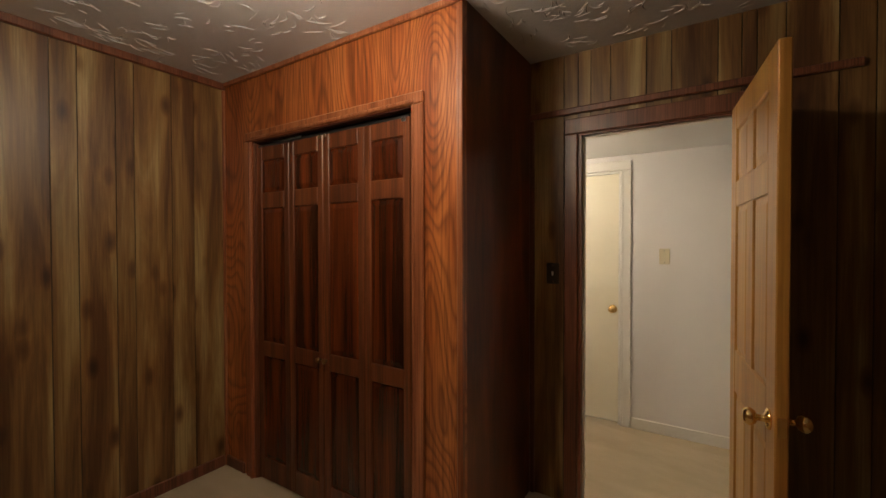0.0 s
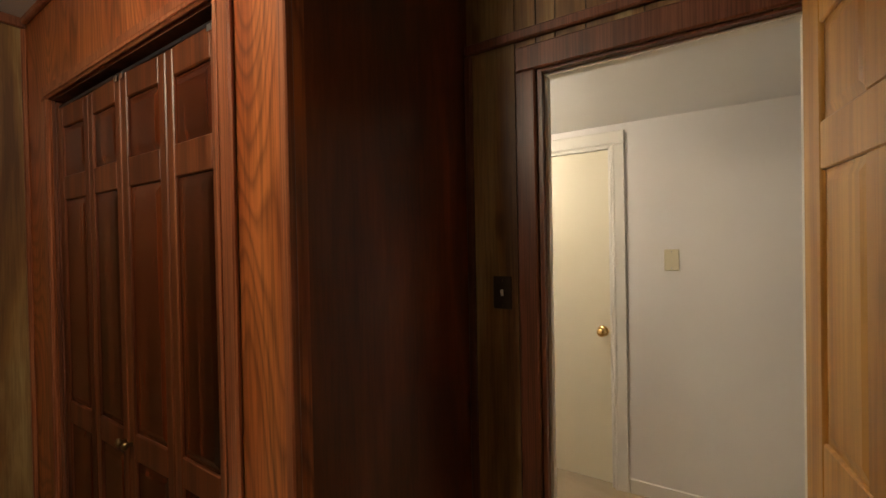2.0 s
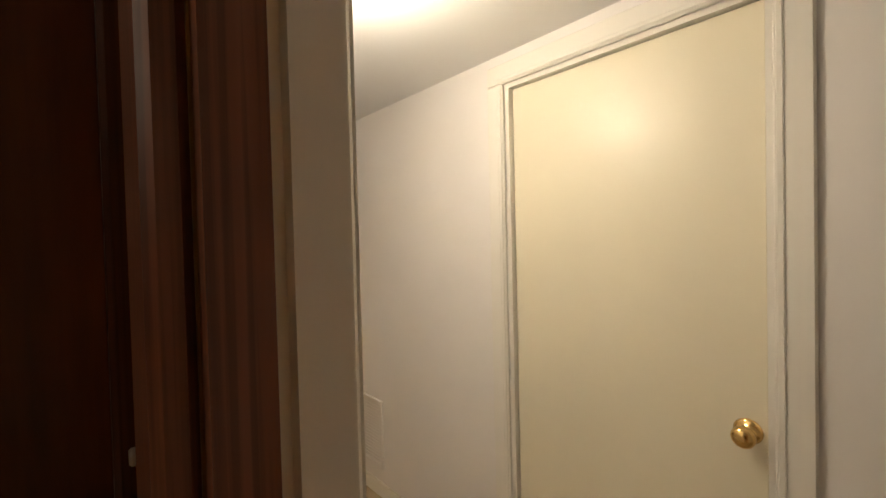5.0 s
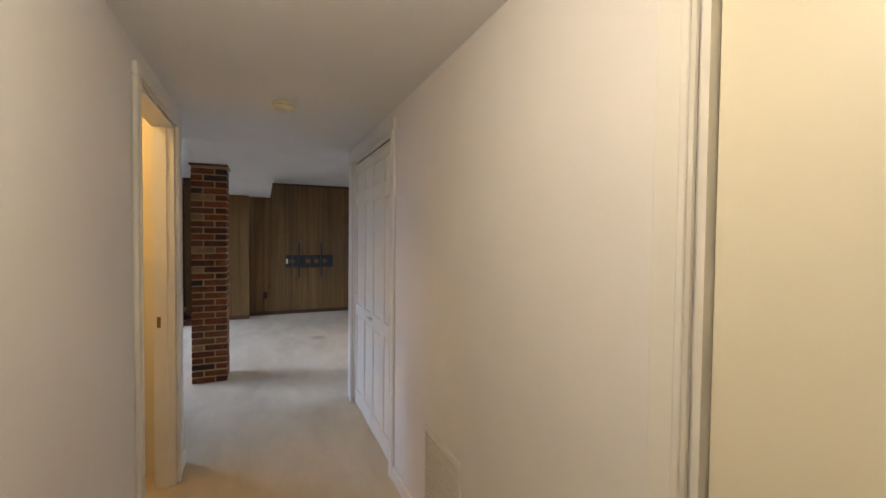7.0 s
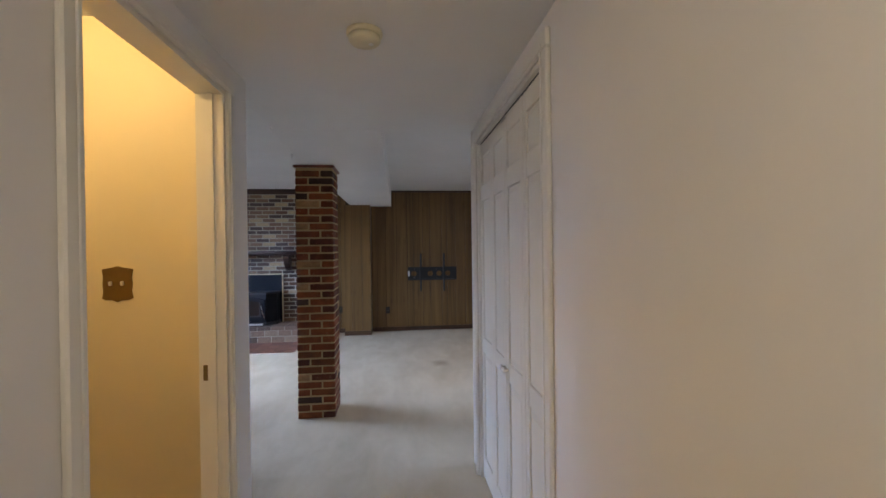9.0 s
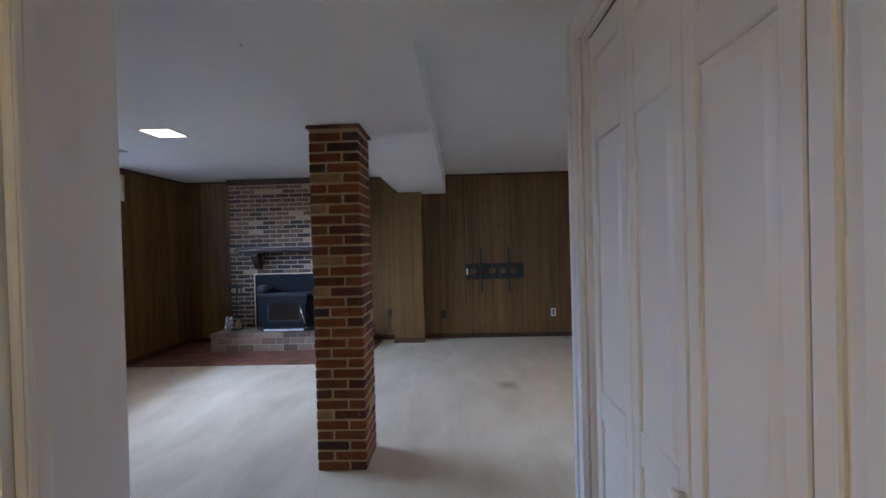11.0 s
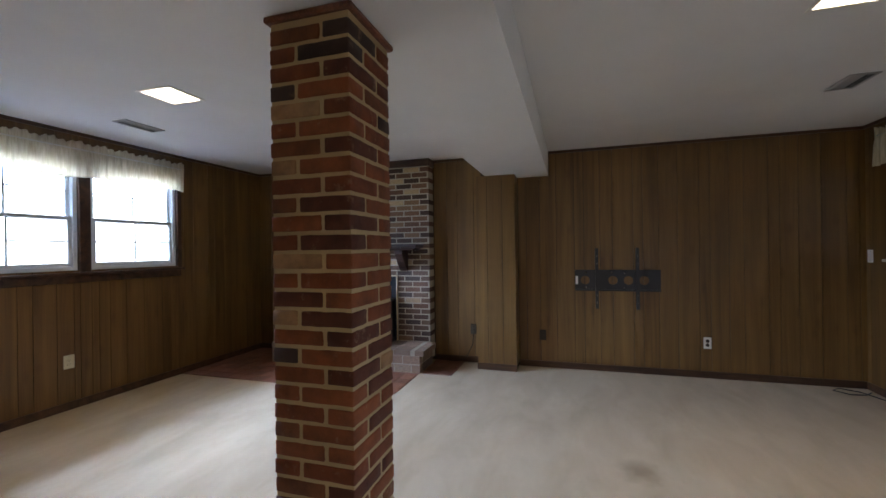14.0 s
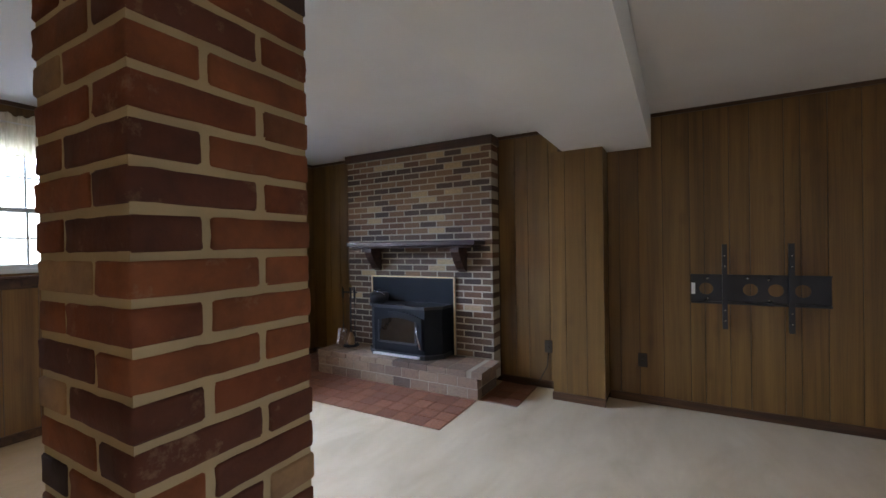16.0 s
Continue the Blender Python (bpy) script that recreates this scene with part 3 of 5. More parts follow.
solid("wall_bath_south", boxes((-1.55, 3.21, 0, HALL_L - 0.10, 3.25, 2.45)), BATH_CREAM, "cream painted bathroom wall", "wall", S)

solid("ceiling_bath", boxes((-1.6, 3.21, 2.45, HALL_L - 0.04, FAM_Y0 - 0.02, 2.55)), CEIL_WHITE, "plain white bathroom ceiling", "ceiling", S)
solid("wall_bath_over_door", boxes((HALL_L - 0.10, 3.25, HALL_CEIL + 0.001, HALL_L - 0.041, FAM_Y0 - 0.02, 2.45)), BATH_CREAM, "cream painted wall over the bathroom door", "wall", S)

# family room walls
WID_FAM = (0.195, 0.10, 0.165, 0.13, 0.205, 0.095, 0.15, 0.18)
wb = solid("wall_family_back", boxes((FAM_X0 - 0.1, FAM_Y1, 0, FAM_X1 + 0.1, FAM_Y1 + 0.1, FAM_CEIL)), GROOVE, "brown grooved wood panelling back wall", "wall", S)
planks_for(wb, "y", FAM_Y1, -1, FAM_X0, -2.51, 0, FAM_CEIL, WID_FAM, PLANK_FAM)
planks_for(wb, "y", FAM_Y1, -1, -0.67, -0.08, 0, FAM_CEIL, WID_FAM, PLANK_FAM, phase=2)
planks_for(wb, "y", FAM_Y1, -1, 0.352, FAM_X1, 0, FAM_CEIL, WID_FAM, PLANK_FAM, phase=5)
ch = solid("wall_chase", boxes((-0.072, 9.39, 0, 0.344, FAM_Y1, BEAM_Z)), GROOVE, "panelled pipe chase under the beam", "wall", S)
planks_for(ch, "y", 9.39, -1, -0.08, 0.352, 0, BEAM_Z, (0.12, 0.17, 0.14), PLANK_FAM)
planks_for(ch, "x", 0.344, 1, 9.385, FAM_Y1 - 0.008, 0, BEAM_Z, (0.13,), PLANK_FAM)
planks_for(ch, "x", -0.072, -1, 9.385, FAM_Y1 - 0.008, 0, BEAM_Z, (0.13,), PLANK_FAM)
WL = [(6.42, 7.386, 1.16, 2.16), (7.48, 8.35, 1.16, 2.16)]
ww = wall_x("wall_family_window", FAM_X0 - 0.14, FAM_X0, FAM_Y0 - 0.1, FAM_Y1, FAM_CEIL, WL, GROOVE, "dark brown grooved panelling wall with two windows")
planks_for(ww, "x", FAM_X0, 1, FAM_Y0, FAM_Y1 - 0.01, 0, FAM_CEIL, WID_FAM, PLANK_FAM, WL)
WR = [(5.3, 6.9, 0.03, 2.05), (7.75, 9.33, 1.17, 2.16)]
wr = wall_x("wall_family_right", FAM_X1, FAM_X1 + 0.14, HALL_END, FAM_Y1, FAM_CEIL, WR, GROOVE, "dark brown grooved panelling wall with a window")
planks_for(wr, "x", FAM_X1, -1, HALL_END + 0.1, FAM_Y1 - 0.01, 0, FAM_CEIL, WID_FAM, PLANK_FAM, WR)
solid("wall_family_front_left", boxes((FAM_X0, FAM_Y0 - 0.02, 0, HALL_L - 0.1, FAM_Y0, FAM_CEIL)), PLANK_FAM, "brown panelled wall beside the hall", "wall", S)
solid("wall_family_front_right", boxes((HALL_R + 0.11, HALL_END - 0.1, 0, FAM_X1, HALL_END, FAM_CEIL), (HALL_L - 0.1, HALL_END + 0.0201, HALL_CEIL, 0.02, HALL_END + 0.05, FAM_CEIL), (0.70, HALL_END + 0.0201, HALL_CEIL, FAM_X1, HALL_END + 0.05, FAM_CEIL)), CEIL_WHITE, "plain painted wall and hall header", "wall", S)
solid("header_hall_side", boxes((HALL_L - 0.1, FAM_Y0, HALL_CEIL - 0.001, HALL_L - 0.09, HALL_END, FAM_CEIL)), CEIL_WHITE, "white drywall drop at the hall mouth", "wall", S)
for nm, rows in (("baseboard_family_back", ((FAM_X0 + 0.021, FAM_Y1 - 0.02, FAM_FLOOR, -2.58, FAM_Y1 - 0.007, 0.02), (0.36, FAM_Y1 - 0.02, FAM_FLOOR, FAM_X1 - 0.01, FAM_Y1 - 0.007, 0.02), (-0.66, FAM_Y1 - 0.02, FAM_FLOOR, -0.09, FAM_Y1 - 0.007, 0.02), (-0.085, 9.368, FAM_FLOOR, 0.357, 9.383, 0.02))), ("baseboard_family_window", ((FAM_X0 + 0.007, FAM_Y0, FAM_FLOOR, FAM_X0 + 0.02, FAM_Y1 - 0.02, 0.02),)), ("baseboard_family_right", ((FAM_X1 - 0.02, HALL_END, FAM_FLOOR, FAM_X1 - 0.007, FAM_Y1 - 0.02, 0.02),))):
    solid(nm, boxes(*rows, bevel=0.003), TRIM_BROWN, "low brown wood baseboard", "trim", S)
for nm, rows in (("crown_trim_family_back", ((-0.67, FAM_Y1 - 0.025, FAM_CEIL - 0.03, 0.02, FAM_Y1 - 0.007, FAM_CEIL), (0.70, FAM_Y1 - 0.025, FAM_CEIL - 0.03, FAM_X1, FAM_Y1 - 0.007, FAM_CEIL), (FAM_X0, FAM_Y1 - 0.025, FAM_CEIL - 0.03, -2.52, FAM_Y1 - 0.007, FAM_CEIL))), ("crown_trim_family_window", ((FAM_X0 + 0.007, FAM_Y0, FAM_CEIL - 0.03, FAM_X0 + 0.025, FAM_Y1 - 0.025, FAM_CEIL),)), ("crown_trim_family_right", ((FAM_X1 - 0.025, HALL_END + 0.06, FAM_CEIL - 0.03, FAM_X1 - 0.007, FAM_Y1 - 0.025, FAM_CEIL),))):
    solid(nm, boxes(*rows), TRIM_BROWN, "thin dark wood moulding at the ceiling", "trim", S)
# blocks added to stop daylight leaking between the walls and the lowered floor
solid("wall_gap_filler", boxes((FAM_X0 - 0.14, 5.0, -0.11, FAM_X0 + 0.003, FAM_Y1, 0.0), (FAM_X0 + 0.003, FAM_Y1 - 0.003, -0.11, FAM_X1 - 0.003, FAM_Y1 + 0.1, 0.0), (FAM_X1 - 0.003, HALL_END, -0.11, FAM_X1 + 0.14, FAM_Y1, 0.0), (-0.07, 9.392, -0.11, 0.342, FAM_Y1 - 0.004, 0.0)), GROOVE, "dark filler added to close the gap under the panelled walls", "wall", S)
solid("backdrop_left", boxes((-9.0, 0, -2, -8.95, 16, 8)), OUTSIDE, "overexposed white daylight outside", "backdrop", S)
solid("backdrop_right", boxes((9.0, 0, -2, 9.05, 16, 8)), OUTSIDE_SHADED, "pale shaded daylight outside", "backdrop", S)
solid("ground", boxes((-60, -60, -0.4, 60, 60, -0.2)), CARPET, "plain ground around the house", "ground", S)
solid("roof_slab", boxes((-4.4, -2.2, 2.65, 4.4, 10.4, 2.8)), CEIL_WHITE, "plain slab closing the place above", "roof", S)


# ---------- windows ----------
def double_hung(name, x, out, y0, y1, z0, z1, label):
    """Window unit in an x wall; out: direction outdoors."""
    w = thing(name, (x, (y0 + y1) / 2, z0), label, "window", "family room windows", S)
    f, d = 0.035, 0.07
    a, b = sorted((x, x + out * d))
    part("window_frame", boxes((a, y0, z0, b, y0 + f, z1), (a, y1 - f, z0, b, y1, z1), (a, y0 + f, z0, b, y1 - f, z0 + f), (a, y0 + f, z1 - f, b, y1 - f, z1), bevel=0.004), VINYL, w)
    mid = z0 + 0.44 * (z1 - z0) + 0.02
    for nm, c, e, off in (("lower_sash", z0 + f, mid + 0.02, 0.012), ("upper_sash", mid - 0.015, z1 - f, 0.04)):
        xa, xb = sorted((x + out * off, x + out * (off + 0.024)))
        s, yy0, yy1 = 0.032, y0 + f, y1 - f
        sash = part(nm, boxes((xa, yy0, c, xb, yy0 + s, e), (xa, yy1 - s, c, xb, yy1, e), (xa, yy0 + s, c, xb, yy1 - s, c + s), (xa, yy0 + s, e - s, xb, yy1 - s, e), bevel=0.004), VINYL, w)
        xm = (xa + xb) / 2
        y = (yy0 + yy1) / 2
        part("muntin", boxes((xm - 0.006, y - 0.007, c + s, xm + 0.006, y + 0.007, e - s)), VINYL, sash)
        zc = (c + e) / 2
        part("muntin", boxes((xm - 0.005, yy0 + s, zc - 0.007, xm + 0.005, yy1 - s, zc + 0.007)), VINYL, sash)
        pane = part("pane", boxes((xm - 0.0015, yy0 + s, c + s, xm + 0.0015, yy1 - s, e - s)), GLASS, sash)
        pane.visible_shadow = False
    return w


for i, (a, b, c, d) in enumerate(WL):
    double_hung("window_%d" % (i + 1), FAM_X0 - 0.02, -1, a, b, c, d, "white vinyl double-hung window with thin grilles, bright outside")
double_hung("window_3", FAM_X1 + 0.04, 1, 7.75, 9.33, 1.17, 2.16, "white vinyl window behind lowered mini blinds")


# unseen door, added so that daylight has a way in from the right
def patio_door():
    x, y0, y1, z0, z1 = FAM_X1 + 0.05, 5.3, 6.9, 0.03, 2.05
    d = thing("door_assumed", (x, 6.1, 0), "unseen white framed sliding glass door, assumed for daylight from the right", "sliding door", "", S)
    part("door_frame", boxes((x - 0.04, y0, z0, x + 0.06, y0 + 0.04, z1), (x - 0.04, y1 - 0.04, z0, x + 0.06, y1, z1), (x - 0.04, y0 + 0.04, z1 - 0.04, x + 0.06, y1 - 0.04, z1), (x - 0.04, y0 + 0.04, z0, x + 0.06, y1 - 0.04, z0 + 0.04), bevel=0.004), VINYL, d)
    for k, off in ((0, 0.0), (1, 0.03)):
        a = y0 + 0.04 + k * 0.74
        b = a + 0.78
        sash = part("sash", boxes((x + off, a, z0 + 0.04, x + off + 0.025, a + 0.06, z1 - 0.04), (x + off, b - 0.06, z0 + 0.04, x + off + 0.025, b, z1 - 0.04), (x + off, a + 0.06, z0 + 0.04, x + off + 0.025, b - 0.06, z0 + 0.12), (x + off, a + 0.06, z1 - 0.1, x + off + 0.025, b - 0.06, z1 - 0.04), bevel=0.004), VINYL, d)
        pane = part("pane", boxes((x + off + 0.011, a + 0.06, z0 + 0.12, x + off + 0.014, b - 0.06, z1 - 0.1)), GLASS, sash)
        pane.visible_shadow = False


patio_door()
solid("window_mullion", boxes((FAM_X0 - 0.09, 7.387, 1.13, FAM_X0 + 0.012, 7.479, 2.2), bevel=0.004), TRIM_BROWN, "dark brown wood post between the windows", "trim", S)
solid("window_sill", boxes((FAM_X0 - 0.02, 6.36, 1.118, FAM_X0 + 0.05, 8.41, 1.143), (FAM_X0, 6.38, 1.05, FAM_X0 + 0.016, 8.39, 1.118), bevel=0.004), TRIM_BROWN, "dark brown wood window sill", "window sill", S)
solid("window_casing", boxes((FAM_X0, 8.351, 1.143, FAM_X0 + 0.014, 8.40, 2.2), (FAM_X0, 6.37, 1.143, FAM_X0 + 0.014, 6.419, 2.2), bevel=0.003), TRIM_BROWN, "dark brown wood window casing", "trim", S)
solid("window_sill_right", boxes((FAM_X1 - 0.05, 7.70, 1.14, FAM_X1 + 0.03, 9.37, 1.165), bevel=0.004), VINYL, "white window sill under the blinds", "window sill", S)


def valance(name, x, out, y0, y1, z0, z1, seed, label):
    """Gathered curtain on a hidden rod: pleats that widen downwards and a ruffled heading."""
    rnd = random.Random(seed)
    bm = bmesh.new()
    n, rows = int((y1 - y0) / 0.008), 16
    ph, g = 0.0, []
    amps = []
    for i in range(n + 1):
        ph += rnd.uniform(0.55, 1.0)
        amps.append((math.sin(ph), rnd.uniform(0.7, 1.2)))
    rod = 0.80
    for j in range(rows + 1):
        t = j / rows
        row = []
        for i in range(n + 1):
            y = y0 + (y1 - y0) * i / n
            s, a = amps[i]
            pinch = 0.25 + 0.75 * min(1, abs(t - rod) / 0.25)
            swell = 0.5 * math.sin(y * 23 + t) + 0.5 * math.sin(y * 51)
            depth = (0.012 * s * a + 0.016 * swell * (1 - t)) * pinch + 0.05
            top = 0.007 * s * a * (t > 0.93) + 0.010 * math.sin(y * 31) * (t > 0.9)
            low = 0.012 * math.sin(y * 9 + seed) * (1 - t)
            row.append(bm.verts.new((x + out * depth, y, z0 + (z1 - z0) * t + top + low)))
        g.append(row)
    for a, b in zip(g, g[1:]):
        for i in range(n):
            bm.faces.new((a[i], a[i + 1], b[i + 1], b[i])).smooth = True
    v = thing(name, (x, (y0 + y1) / 2, z0), label, "curtain", "valances")
    c = part("cloth", bm, VALANCE, v)
    sm = c.modifiers.new("thickness", "SOLIDIFY")
    sm.thickness = 0.0015
    part("curtain_rod", tube([(x, y0 + 0.02, z0 + (z1 - z0) * rod), (x + out * 0.05, y0 + 0.03, z0 + (z1 - z0) * rod), (x + out * 0.05, y1 - 0.03, z0 + (z1 - z0) * rod), (x, y1 - 0.02, z0 + (z1 - z0) * rod)], 0.007), PLASTIC_WHITE, v)
    return v


valance("window_valance", FAM_X0 + 0.02, 1, 6.34, 8.39, 1.98, 2.29, 3, "sheer cream ruffled valance across both windows")
valance("window_valance", FAM_X1 - 0.02, -1, 7.7, 9.40, 1.985, 2.30, 8, "sheer cream ruffled valance over the blinds")


def mini_blind():
    b = thing("mini_blind", (FAM_X1 - 0.01, 8.54, 1.17), "white aluminium mini blind lowered over the window", "blind")
    x = FAM_X1 - 0.012
    part("headrail", boxes((x - 0.02, 7.77, 2.08, x + 0.02, 9.32, 2.12), bevel=0.003), PLASTIC_WHITE, b)
    part("bottom_rail", boxes((x - 0.012, 7.77, 1.172, x + 0.012, 9.32, 1.188), bevel=0.003), PLASTIC_WHITE, b)
    m = Matrix.Rotation(radians(38), 4, "Y")
    me = mesh_of(boxes((-0.0125, -0.775, -0.0005, 0.0125, 0.775, 0.0005)), "slat", PLASTIC_WHITE)
    for k in range(41):
        piece("slat", me, b, Matrix.Translation((x, 8.545, 1.205 + k * 0.0212)) @ m)
    for y in (8.0, 8.55, 9.1):
        part("ladder_cord", boxes((x - 0.0145, y - 0.001, 1.185, x - 0.0135, y + 0.001, 2.08)), PLASTIC_WHITE, b)


mini_blind()


# ---------- doors ----------
def panel_leaf(name, parent, m, w, h, t, rows, cols, stile, rail_zs, material, panel_mat):
    """Stile-and-rail leaf in local u, v, z mapped by m, with raised panels as pieces.
    rail_zs: (z0, z1) of each rail; panels fill between them."""
    fr = [(0, -t / 2, 0, stile, t / 2, h), (w - stile, -t / 2, 0, w, t / 2, h)]
    inner = w - 2 * stile
    cw = (inner - (cols - 1) * stile) / cols
    for z0, z1 in rail_zs:
        fr.append((stile, -t / 2 + 0.0005, z0, w - stile, t / 2 - 0.0005, z1))
    gaps = [(a[1], b[0]) for a, b in zip(rail_zs, rail_zs[1:])]
    for z0, z1 in gaps:
        for c in range(1, cols):
            u = stile + c * cw + (c - 1) * stile
            fr.append((u, -t / 2 + 0.001, z0, u + stile, t / 2 - 0.001, z1))
    leaf = part(name, boxes(*fr, bevel=0.0035, m=m), material, parent)
    for z0, z1 in gaps:
        for c in range(cols):
            u = stile + c * (cw + stile)
            bm = boxes((u, -t * 0.22, z0, u + cw, t * 0.22, z1))
            e = min(0.03, cw * 0.2)
            for sgn in (-1, 1):
                vs = [(u + 0.008, sgn * t * 0.22, z0 + 0.008), (u + cw - 0.008, sgn * t * 0.22, z0 + 0.008), (u + cw - 0.008, sgn * t * 0.22, z1 - 0.008), (u + 0.008, sgn * t * 0.22, z1 - 0.008)]
                ws = [(u + e, sgn * t * 0.40, z0 + e), (u + cw - e, sgn * t * 0.40, z0 + e), (u + cw - e, sgn * t * 0.40, z1 - e), (u + e, sgn * t * 0.40, z1 - e)]
                va = [bm.verts.new(p) for p in vs]
                vb = [bm.verts.new(p) for p in ws]
                bm.faces.new(vb)
                for k in range(4):
                    bm.faces.new((va[k], va[(k + 1) % 4], vb[(k + 1) % 4], vb[k]))
            bm.transform(m)
            part("panel", bm, panel_mat, leaf)
    return leaf


def knob(parent, at, axis_m, material, r=0.027, name="knob"):
    m = Matrix.Translation(at) @ axis_m
    return part(name, lathe([(0.032, 0), (0.033, 0.004), (0.026, 0.008), (0.011, 0.012), (0.010, 0.030), (r * 0.75, 0.036), (r, 0.046), (r, 0.056), (r * 0.8, 0.066), (0.004, 0.069)], 20, m), material, parent)


def bedroom_door():
    hinge, free = Vector((0.045, 0.318, 0)), Vector((-0.69, 0.232, 0))
    ang = math.atan2(free.y - hinge.y, free.x - hinge.x)
    m = Matrix.Translation(hinge + Vector((0, 0, 0.015))) @ Matrix.Rotation(ang, 4, "Z")
    d = thing("door_bedroom", hinge, "golden varnished pine six-panel door standing open", "door", "", S)
    rails = [(0, 0.23), (0.80, 0.98), (1.60, 1.71), (1.93, 2.045)]
    panel_leaf("leaf", d, m, 0.735, 2.045, 0.035, 3, 2, 0.105, rails, PINE, PINE)
    for sgn in (1, -1):
        knob(d, m @ Vector((0.672, sgn * 0.0175, 0.895)), m.to_3x3().to_4x4() @ Matrix.Rotation(radians(-90 * sgn), 4, "X"), BRASS)
    part("latch_plate", boxes((0.7345, -0.011, 0.865, 0.7365, 0.011, 0.925), m=m), BRASS, d)
    for z in (0.22, 1.02, 1.82):
        part("hinge", boxes((-0.012, 0.010, z - 0.045, 0.012, 0.022, z + 0.045), m=m), BRASS, d)
    return d


bedroom_door()


def hall_door():
    d = thing("door_hall", (HALL_R + 0.04, (HD0 + HD1) / 2, 0), "closed flush cream door with a brass knob", "door", "", S)
    part("leaf", boxes((HALL_R + 0.022, HD0 + 0.019, 0.012, HALL_R + 0.056, HD1 - 0.019, HD_TOP - 0.019), bevel=0.002), DOOR_CREAM, d)
    knob(d, (HALL_R + 0.022, 1.075, 0.925), Matrix.Rotation(radians(-90), 4, "Y"), BRASS)
    return d


hall_door()


def bifold(name, x, out, y0, y1, top, material, panel_mat, knob_mat, label, group, tilt, edge=None):
    """Four folding leaves, panels facing out (-1: towards smaller x)."""
    d = thing(name, (x, (y0 + y1) / 2, 0), label, "folding door", group, S)
    w = (y1 - y0 - 0.012) / 4
    rails = [(0, 0.13), (0.76, 0.85), (1.66, 1.755), (top - 0.105, top - 0.02)]
    t = 0.03
    for k in range(4):
        ya = y0 + 0.006 + k * w
        lean = tilt * (1 if k % 2 else -1)
        off = -abs(tilt) * w * 0.5 + (0 if k % 2 == 0 else 0)
        m = Matrix.Translation((x, ya + 0.002, 0.012)) @ Matrix.Rotation(radians(90) + lean, 4, "Z")
        if k % 2:
            m = Matrix.Translation((x + math.sin(abs(tilt)) * w * 1.0, ya + 0.002, 0.012)) @ Matrix.Rotation(radians(90) + lean, 4, "Z")
        leaf = panel_leaf("leaf", d, m, w - 0.004, top - 0.02, t, 3, 1, 0.042, rails, edge or material, panel_mat)
        if k in (1, 2):
            u = 0.021 if k == 2 else w - 0.025
            mk = m @ Matrix.Translation((u, t / 2, 0.815)) @ Matrix.Rotation(radians(-90), 4, "X")
            part("knob", lathe([(0.007, 0), (0.006, 0.012), (0.014, 0.017), (0.015, 0.023), (0.009, 0.029), (0.002, 0.030)], 14, mk), knob_mat, leaf)
    part("track", boxes((x - 0.014, y0 + 0.017, top - 0.012 + 0.0, x + 0.014, y1 - 0.017, top + 0.0 - 0.001 - 0.0)), BLACK_TRACK, d, "black metal track")
    for y in (y0 + 0.04, (y0 + y1) / 2 - 0.02, (y0 + y1) / 2 + 0.02):
        part("pivot_bracket", boxes((x - 0.02, y - 0.012, top - 0.03, x - 0.016, y + 0.012, top - 0.012)), CHROME, d)
    return d


bifold("door_closet", CLOSET_X + 0.028, -1, CL0 + 0.018, CL1 - 0.018, CL_TOP - 0.03, CLOSET_WOOD, CLOSET_WOOD, BRASS_DARK, "dark red-brown panelled folding closet doors, nearly shut", "folding doors", 0.02, CLOSET_EDGE)
bifold("door_bifold", HALL_R + 0.03, -1, BF0 + 0.018, BF1 - 0.018, BF_TOP - 0.012, BIFOLD_WHITE, BIFOLD_WHITE, PLASTIC_WHITE, "off-white panelled folding closet doors, closed", "folding doors", 0.015)


# ---------- wall plates ----------
def plate(name, at, normal, material, label, kind, w=0.072, h=0.118, toggles=1, toggle_mat=None, category="light switch"):
    """Switch or outlet plate on a wall; normal: the way it faces, one of +x -x +y -y."""
    turn = {"-y": 0, "+x": 90, "+y": 180, "-x": -90}[normal]
    m = Matrix.Translation(at) @ Matrix.Rotation(radians(turn), 4, "Z")
    p = thing(name, at, label, category)
    bm = boxes((-w / 2, -0.006, -h / 2, w / 2, 0, h / 2), bevel=0.003)
    bm.transform(m)
    part("cover_plate", bm, material, p)
    tm = toggle_mat or material
    if kind == "switch":
        for k in range(toggles):
            u = (k - (toggles - 1) / 2) * 0.046
            bm = boxes((u - 0.005, -0.008, -0.012, u + 0.005, -0.006, 0.012))
            box(bm, u - 0.0035, -0.018, -0.003, u + 0.0035, -0.007, 0.009, bevel=0.0015)
            bm.transform(m)
            part("toggle", bm, tm, p)
    else:
        for z in (-0.02, 0.02):
            bm = lathe([(0.017, 0), (0.017, 0.0025), (0.015, 0.003)], 16, Matrix.Translation((0, -0.0055, z)) @ Matrix.Rotation(radians(90), 4, "X"))
            bm.transform(m)
            rec = part("receptacle", bm, tm, p)
            # dark slivers laid on the face, coloured like the shade in slot holes
            bm = boxes((-0.007, -0.0092, z - 0.004, -0.005, -0.0085, z + 0.004), (0.005, -0.0092, z - 0.004, 0.007, -0.0085, z + 0.004))
            bm.transform(m)
            part("slot", bm, OPENING_SHADE, rec)
    for z in ((-0.045, 0.045) if kind == "switch" else (0,)):
        part("screw", lathe([(0.0035, 0), (0.003, 0.0012)], 10, m @ Matrix.Translation((0, -0.006, z)) @ Matrix.Rotation(radians(90), 4, "X")), CHROME, p)
    return p


